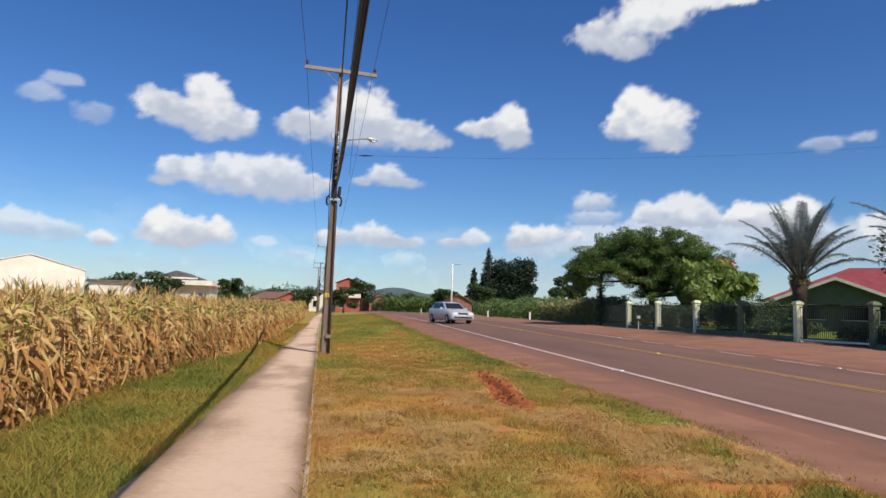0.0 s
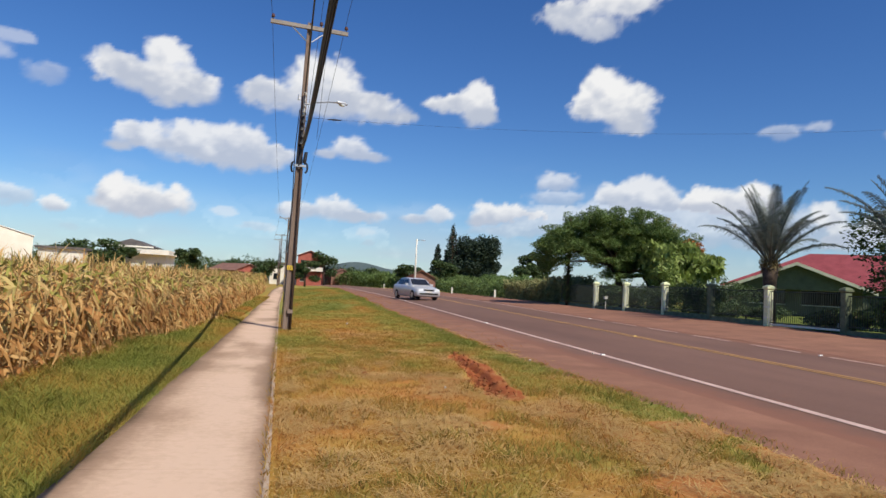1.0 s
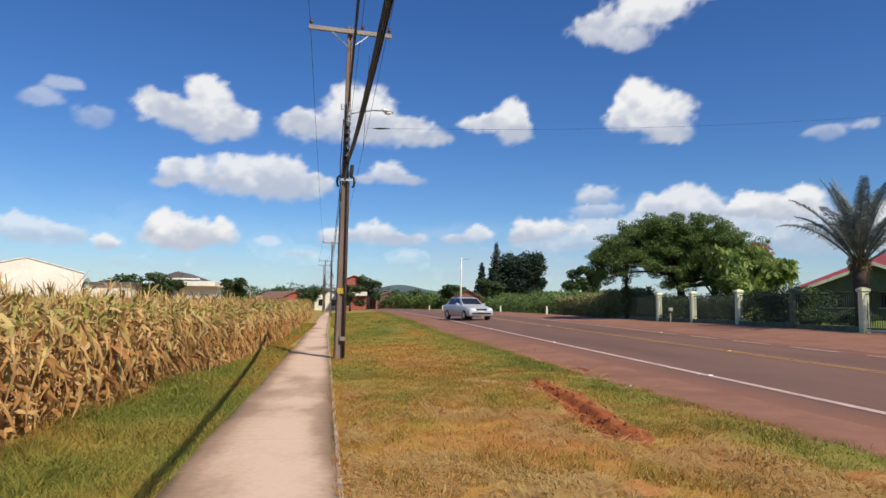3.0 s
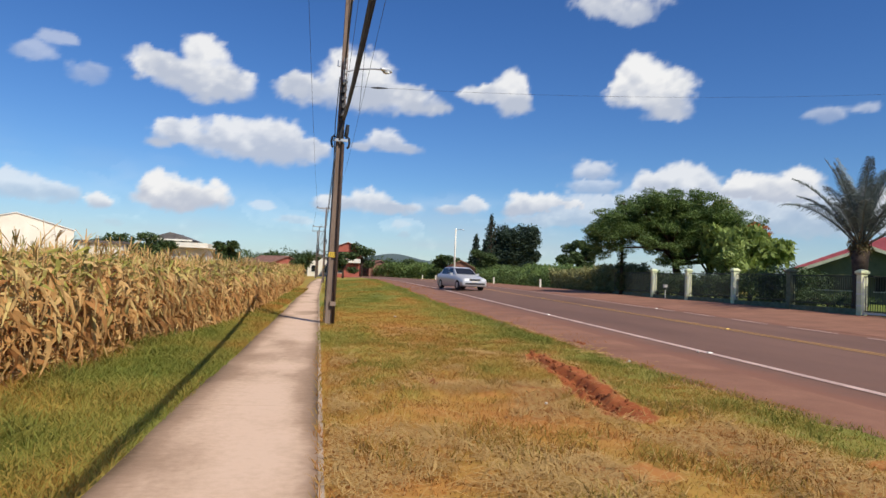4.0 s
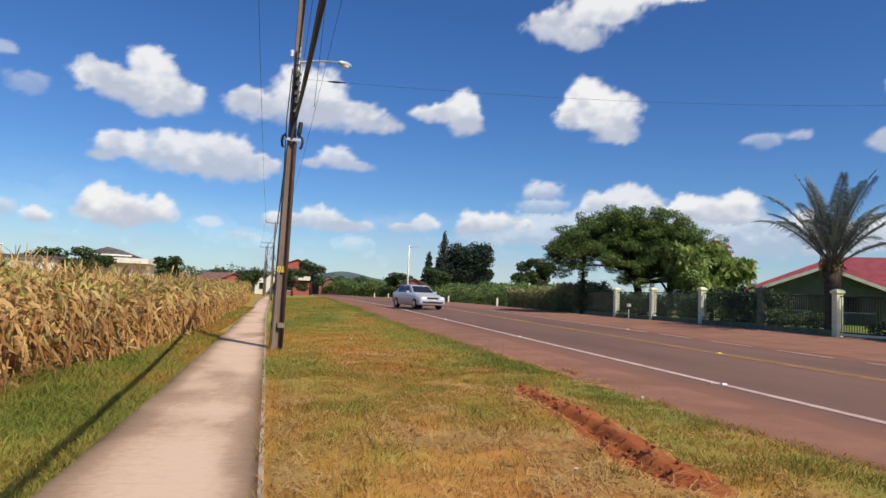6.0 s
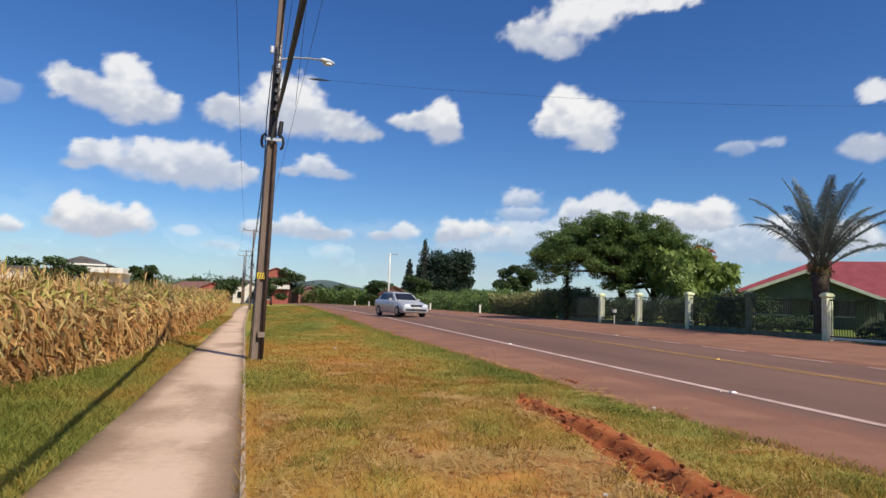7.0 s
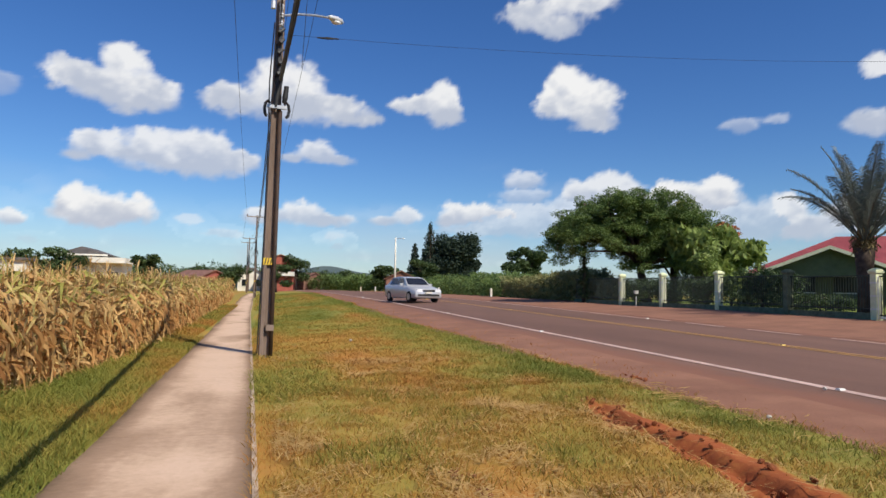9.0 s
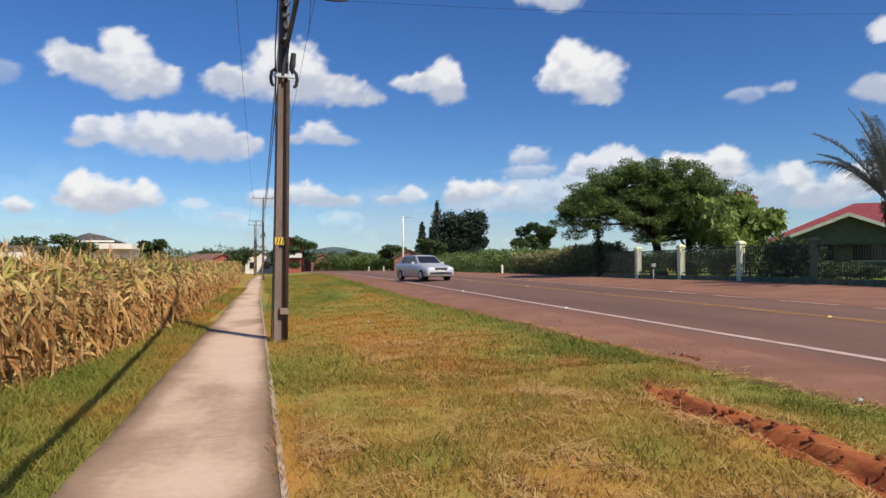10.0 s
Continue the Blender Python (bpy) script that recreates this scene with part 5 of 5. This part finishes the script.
part("pot", Shape().loft([[(math.cos(k * math.pi / 6) * w, math.sin(k * math.pi / 6) * w, z) for k in range(12)] for w, z in ((0.14, 0), (0.2, 0.2), (0.22, 0.3))]), M_render_white, planter)
V, F = leaf_cloud(np.random.default_rng(66), [(0, 0, 0.42, 0.28, 0.28, 0.18)], 300, 0.09)
part("flowers", arrays("flowers", V, F, M_tile), M_tile, planter, "white flowers")

# ---- house with the red roof ----
hx, hy = 41.0, 47.7
hz = lz(hx, hy)
house = thing("house", "green bungalow with a red gabled roof and pale fascia", "house", (hx, hy, hz), -38)
W, HGT, RISE, DEEP = 4.9, 2.45, 1.9, 3.4
wall = Shape()
wall.add([(-W, 0, -0.3), (W, 0, -0.3), (W, 0, HGT), (0, 0, HGT + RISE - 0.15), (-W, 0, HGT), (-W, DEEP, -0.3), (W, DEEP, -0.3), (W, DEEP, HGT), (0, DEEP, HGT + RISE - 0.15), (-W, DEEP, HGT)], [(0, 1, 2, 3, 4), (9, 8, 7, 6, 5), (0, 5, 6, 1), (1, 6, 7, 2), (0, 4, 9, 5), (4, 3, 8, 9), (3, 2, 7, 8)])
part("wall", wall, M_wall_green, house)
for sx in (-1, 1):
    e0, e1 = (sx * (W + 0.7), HGT - 0.33), (0, HGT + RISE)
    for k in range(12):
        y0, y1 = -2.4 + 6.0 * k / 12, -2.4 + 6.0 * (k + 1) / 12 - 0.01
        s = Shape().add([(e0[0], y0, e0[1]), (e1[0], y0, e1[1]), (e1[0], y1, e1[1]), (e0[0], y1, e0[1]), (e0[0], y0, e0[1] + 0.05), (e1[0], y0, e1[1] + 0.05), (e1[0], y1, e1[1] + 0.05), (e0[0], y1, e0[1] + 0.05)], [(3, 2, 1, 0), (4, 5, 6, 7), (0, 1, 5, 4), (1, 2, 6, 5), (2, 3, 7, 6), (3, 0, 4, 7)])
        part("roof_panel", s, M_roof, house)
    part("fascia", Shape().add([(e0[0], -2.46, e0[1] - 0.22), (e1[0], -2.46, e1[1] - 0.22), (e1[0], -2.46, e1[1] + 0.04), (e0[0], -2.46, e0[1] + 0.04), (e0[0], -2.405, e0[1] - 0.22), (e1[0], -2.405, e1[1] - 0.22), (e1[0], -2.405, e1[1] + 0.04), (e0[0], -2.405, e0[1] + 0.04)], [(0, 1, 2, 3), (7, 6, 5, 4), (0, 4, 5, 1), (1, 5, 6, 2), (2, 6, 7, 3), (3, 7, 4, 0)]), M_fascia, house, "pale green fascia board")
for x, w in ((-2.1, 1.3), (2.0, 1.5)):
    win = part("window", Shape().box(x - w, x + w, -0.03, 0.0, 0.95, 2.15), M_glass, house, "dark barred window with a pale frame")
    for z in (0.88, 2.15):
        part("window_frame", Shape().box(x - w - 0.1, x + w + 0.1, -0.07, 0.0, z, z + 0.09), M_frame, win)
    for k in range(9):
        part("window_bar", Shape().box(x - w + 2 * w * k / 8 - 0.015, x - w + 2 * w * k / 8 + 0.015, -0.055, -0.032, 0.95, 2.15), M_fence, win)
part("porch_post", Shape().box(-W - 0.1, -W + 0.3, -2.2, -1.85, -0.3, HGT - 0.2), M_wall_green, house)
part("porch_post", Shape().box(W - 0.3, W + 0.1, -2.2, -1.85, -0.3, HGT - 0.2), M_wall_green, house)
wing = Shape()
wing.box(-W - 0.2, W + 6, 0.3, 8.0, -0.3, HGT)
part("wing_wall", wing, M_wall_green, house)
gable = Shape().add([(-W - 0.5, -1.75, HGT - 0.3), (W + 0.5, -1.75, HGT - 0.3), (0, -1.75, HGT + RISE - 0.2), (-W - 0.5, -1.6, HGT - 0.3), (W + 0.5, -1.6, HGT - 0.3), (0, -1.6, HGT + RISE - 0.2)], [(0, 1, 2), (5, 4, 3), (0, 3, 4, 1), (1, 4, 5, 2), (2, 5, 3, 0)])
part("gable_board", gable, M_wall_green, house, "green porch gable")
roof = Shape().add([(-W - 1.0, -0.5, HGT - 0.1), (W + 6.8, -0.5, HGT - 0.1), (W + 6.8, 8.9, HGT - 0.1), (-W - 1.0, 8.9, HGT - 0.1), (1.2, 4.2, HGT + RISE + 1.2), (W + 2.6, 4.2, HGT + RISE + 1.2)], [(0, 1, 5, 4), (1, 2, 5), (2, 3, 4, 5), (3, 0, 4), (0, 3, 2, 1)])
part("wing_roof", roof, M_roof, house, "red hipped roof")


# ---- far buildings ----
def gable_house(name, label, at, turn, w, d, h, rise, wall_m, roof_m, windows=(), over=0.4):
    p = thing(name, label, "building", at, turn)
    v = [(-w / 2, 0, -0.4), (w / 2, 0, -0.4), (w / 2, 0, h), (0, 0, h + rise), (-w / 2, 0, h), (-w / 2, d, -0.4), (w / 2, d, -0.4), (w / 2, d, h), (0, d, h + rise), (-w / 2, d, h)]
    part("wall", Shape().add(v, [(0, 1, 2, 3, 4), (9, 8, 7, 6, 5), (0, 5, 6, 1), (1, 6, 7, 2), (0, 4, 9, 5), (4, 3, 8, 9), (3, 2, 7, 8)]), wall_m, p)
    k = rise / (w / 2)
    for sx in (-1, 1):
        a, b = (sx * (w / 2 + over), h - over * k + 0.02), (0, h + rise + 0.02)
        part("roof", Shape().add([(a[0], -over, a[1]), (b[0], -over, b[1]), (b[0], d + over, b[1]), (a[0], d + over, a[1]), (a[0], -over, a[1] + 0.12), (b[0], -over, b[1] + 0.12), (b[0], d + over, b[1] + 0.12), (a[0], d + over, a[1] + 0.12)], [(3, 2, 1, 0), (4, 5, 6, 7), (0, 1, 5, 4), (1, 2, 6, 5), (2, 3, 7, 6), (3, 0, 4, 7)]), roof_m, p)
    for x, z, ww, hh in windows:
        win = part("window", Shape().box(x - ww / 2, x + ww / 2, -0.05, 0.02, z, z + hh), M_glass, p, "dark window")
        part("sill", Shape().box(x - ww / 2 - 0.1, x + ww / 2 + 0.1, -0.12, 0.0, z - 0.1, z), M_frame, win)
    return p


gable_house("barn", "large plain cream gabled shed beyond the maize", (-38.0, 88.0, lz(-38, 88)), 21, 12.4, 20, 4.7, 1.7, M_render_white, M_sheet_white, (), 0.12)
annex = thing("annex", "low cream building with a flat roof", "building", (-29.6, 92.0, lz(-30, 92)))
part("wall", Shape().box(-2.6, 2.6, 0, 6, -0.4, 3.4), M_render_white, annex)
part("roof", Shape().box(-2.9, 2.9, -0.4, 6.4, 3.4, 3.7), M_roof_grey, annex)
villa = thing("villa", "white two-storey house with a low gable and terrace", "building", (-22.2, 103.0, lz(-22, 103)))
part("wall", Shape().box(-1.4, 3.2, 0, 7, -0.4, 3.6), M_render_white, villa)
part("terrace", Shape().box(-1.9, 3.8, -1.2, 7.2, 3.6, 4.3), M_render_white, villa, "white terrace parapet")
part("upper_wall", Shape().box(-4.2, 0.6, 1.0, 8, -0.4, 4.7), M_render_white, villa)
part("upper_roof", Shape().add([(-4.9, 0.3, 4.7), (1.3, 0.3, 4.7), (1.3, 8.6, 4.7), (-4.9, 8.6, 4.7), (-1.8, 0.3, 5.75), (-1.8, 8.6, 5.75)], [(0, 1, 4), (1, 2, 5, 4), (2, 3, 5), (3, 0, 4, 5), (0, 3, 2, 1)]), M_roof_grey, villa)
part("fascia", Shape().box(-4.95, 1.35, 0.2, 0.28, 4.55, 4.75), M_render_white, villa)
for x in (-3.2, -1.8, -0.4):
    win = part("window", Shape().box(x - 0.5, x + 0.5, 0.94, 1.0, 2.9, 4.1), M_glass, villa)
    part("sill", Shape().box(x - 0.6, x + 0.6, 0.88, 0.99, 2.8, 2.9), M_frame, win)
part("door", Shape().box(1.6, 2.8, -0.06, 0.0, 0.0, 2.4), M_roof_grey, villa)
for k, (x, y, w, h) in enumerate(((-27.0, 96, 3.4, 5.4), (-24.0, 97, 2.2, 4.9), (-14.6, 94, 1.6, 4.5), (-31.5, 99, 2.2, 4.6), (-6.0, 130, 3, 5.0), (-12, 140, 4, 4.6), (1.2, 118, 2.4, 4.6), (5.2, 140, 2.6, 7.0), (27, 125, 3.0, 6.0), (21.5, 132, 3.0, 4.8))):
    r = np.random.default_rng(300 + k)
    clumps = [(r.uniform(-w, w) * 0.7, r.uniform(-w, w) * 0.5, h * r.uniform(0.3, 0.9), w * 0.42, w * 0.4, h * 0.12) for _ in range(12)]
    tree("broadleaf_tree", "rounded dark green tree among the far houses", "tree", ground_at(x, y), [(0, 0, -0.2), (0, 0, h * 0.25), (0, 0, h * 0.5)], 0.2, clumps, 3500, 0.42, M_leaf_dark, 320 + k, group="far trees")
town = gable_house("town_house", "two-storey red and white house in the distance", (2.2, 140, lz(2, 140)), -6, 5.0, 8, 6.2, 1.0, M_brick_red, M_sheet_white, [(-1.3, 3.9, 1.1, 1.3), (1.3, 3.9, 1.1, 1.3), (-1.3, 0.9, 1.1, 1.4)])
part("balcony", Shape().box(-2.7, 2.7, -1.2, 0.0, 3.0, 3.8), M_render_white, town, "white balcony")
gable_house("low_house", "low house with a clay tile roof", (-9.0, 128, lz(-9, 128)), 40, 6.0, 8, 2.3, 1.2, M_brick_red, M_roof_clay, [(-1.6, 0.9, 1.2, 1.2), (1.6, 0.9, 1.2, 1.2)])
gable_house("low_house", "white house with a dark roof beside the poles", (-3.2, 146, lz(-3, 146)), 0, 5.5, 7, 3.2, 1.4, M_render_white, M_roof_grey, [(-1.4, 1.0, 1.1, 1.3), (1.4, 1.0, 1.1, 1.3)])
gable_house("low_house", "small weathered shed with a clay roof", (9.5, 150, lz(9, 150)), 20, 5.0, 6, 2.3, 1.2, M_roof_clay, M_roof_clay, [(0, 0.8, 1.2, 1.1)])
gable_house("roadside_shed", "open timber shed with a sloping roof", (21.8, 118, lz(22, 118)), -8, 5.0, 6, 2.2, 1.3, M_roof_clay, M_roof_clay)
for x in np.arange(-60, 140, 26.0):
    gable_house("far_house", "small white house on the far slope", (float(x + rng.uniform(-6, 6)), float(560 + rng.uniform(-60, 60)), 0.6), float(rng.uniform(-40, 40)), 9, 9, 5, 2, M_render_white, M_sheet_white if rng.random() < 0.5 else M_roof_clay)
thicket(-160, 420, 260, 440, 60, 9.0, 16000, M_leaf_dark, "belt of far trees", 36, 2.6)
thicket(-170, 180, -14, 150, 30, 5.5, 26000, M_leaf_dark, "line of trees behind the maize field", 37, 0.9)
thicket(40, 190, 190, 120, 30, 5.0, 20000, M_leaf_dark, "distant trees beyond the garden", 38, 1.0)

# street light on the far side of the bend
sl = thing("street_lamp", "white concrete street lamp post by the bend", "street lamp", ground_at(18.5, 106.0))
part("post", Shape().tube([(0, 0, -0.2), (0, 0, 4), (0, 0, 8.3)], [0.17, 0.14, 0.10], 10), M_render_white, sl, "", True)
part("arm", Shape().tube([(0, 0, 8.0), (0.5, 0, 8.15), (0.95, -0.1, 8.15)], 0.04, 6), M_steel, sl)
part("lamp_head", Shape().loft([[(0.9 + 0.5 * u, -0.1 + math.sin(k * math.pi / 4) * w, 8.15 + math.cos(k * math.pi / 4) * h) for k in range(8)] for u, w, h in ((0, 0.05, 0.04), (0.5, 0.13, 0.08), (1, 0.05, 0.03))]), M_lampshell, sl)
for k, (x, y) in enumerate(((19.0, 62), (18.8, 80), (16.5, 112), (15.8, 124))):
    solid("marker_post", Shape().box(-0.08, 0.08, -0.08, 0.08, -0.1, 0.75), M_render_white, "short white roadside marker post", "marker post", "marker posts", at=ground_at(x, y))

# ---- car ----
car = thing("car", "silver five-door hatchback on the near lane", "car", (7.95, 43.5, lz(7.95, 43.5) + 0.006), 15)
prof = [(-2.02, 0.30, 0.62, 0.78), (-1.95, 0.24, 0.72, 0.84), (-1.2, 0.22, 0.86, 0.86), (-0.75, 0.20, 0.93, 0.87), (0.4, 0.20, 0.95, 0.87), (1.5, 0.22, 0.97, 0.86), (1.95, 0.28, 0.95, 0.82), (2.05, 0.35, 0.75, 0.76)]
part("body", Shape().loft([[(-w, y, z0 + 0.06), (-w * 0.9, y, z0), (w * 0.9, y, z0), (w, y, z0 + 0.06), (w, y, z1 - 0.16), (w * 0.94, y, z1), (-w * 0.94, y, z1), (-w, y, z1 - 0.16)] for y, z0, z1, w in prof]), M_car, car, "", True)
cab = [(-0.85, 0.90, 0.93, 0.74), (-0.15, 0.90, 1.38, 0.60), (0.4, 0.90, 1.44, 0.60), (1.2, 0.90, 1.40, 0.58), (1.85, 0.90, 0.98, 0.66)]
part("cabin", Shape().loft([[(-0.76, y, z0), (0.76, y, z0), (w, y, z1), (-w, y, z1)] for y, z0, z1, w in cab]), M_car, car)
part("windscreen", Shape().add([(-0.66, -0.80, 0.985), (0.66, -0.80, 0.985), (0.55, -0.22, 1.355), (-0.55, -0.22, 1.355)], [(0, 1, 2, 3)]).add([(-0.66, -0.78, 0.97), (0.66, -0.78, 0.97), (0.55, -0.20, 1.34), (-0.55, -0.20, 1.34)], [(3, 2, 1, 0)]), M_car_dark, car, "dark windscreen")
for sx in (-1, 1):
    for y0, y1 in ((-0.35, 0.45), (0.52, 1.35)):
        part("side_window", Shape().add([(sx * 0.752, y0 - 0.1, 0.98), (sx * 0.752, y1, 0.98), (sx * 0.632, y1 - 0.05, 1.34), (sx * 0.632, max(y0, -0.1), 1.34)], [(0, 1, 2, 3)]), M_car_dark, car, "dark side window")
    part("headlight", Shape().box(sx * 0.57 - 0.16, sx * 0.57 + 0.16, -2.03, -1.85, 0.58, 0.73), M_headlight, car, "clear headlight")
    part("mirror", Shape().box(sx * 0.93 - 0.09, sx * 0.93 + 0.09, -0.52, -0.40, 0.93, 1.05), M_car, car)
    for y in (-1.28, 1.28):
        wheel = part("wheel", Shape().tube([(sx * 0.68, y, 0.31), (sx * 0.70, y, 0.31), (sx * 0.86, y, 0.31), (sx * 0.88, y, 0.31)], [0.27, 0.31, 0.31, 0.28], 18), M_rubber, car, "black tyre")
        part("rim", Shape().tube([(sx * 0.875, y, 0.31), (sx * 0.89, y, 0.31)], [0.20, 0.17], 12), M_rim, wheel)
part("grille", Shape().box(-0.36, 0.36, -2.045, -1.95, 0.60, 0.70), M_mark, car, "dark grille")
part("air_intake", Shape().box(-0.66, 0.66, -2.04, -1.93, 0.36, 0.46), M_mark, car, "dark lower air intake")
part("number_plate", Shape().box(-0.20, 0.20, -2.065, -2.04, 0.49, 0.58), M_render_white, car, "plain pale plate")
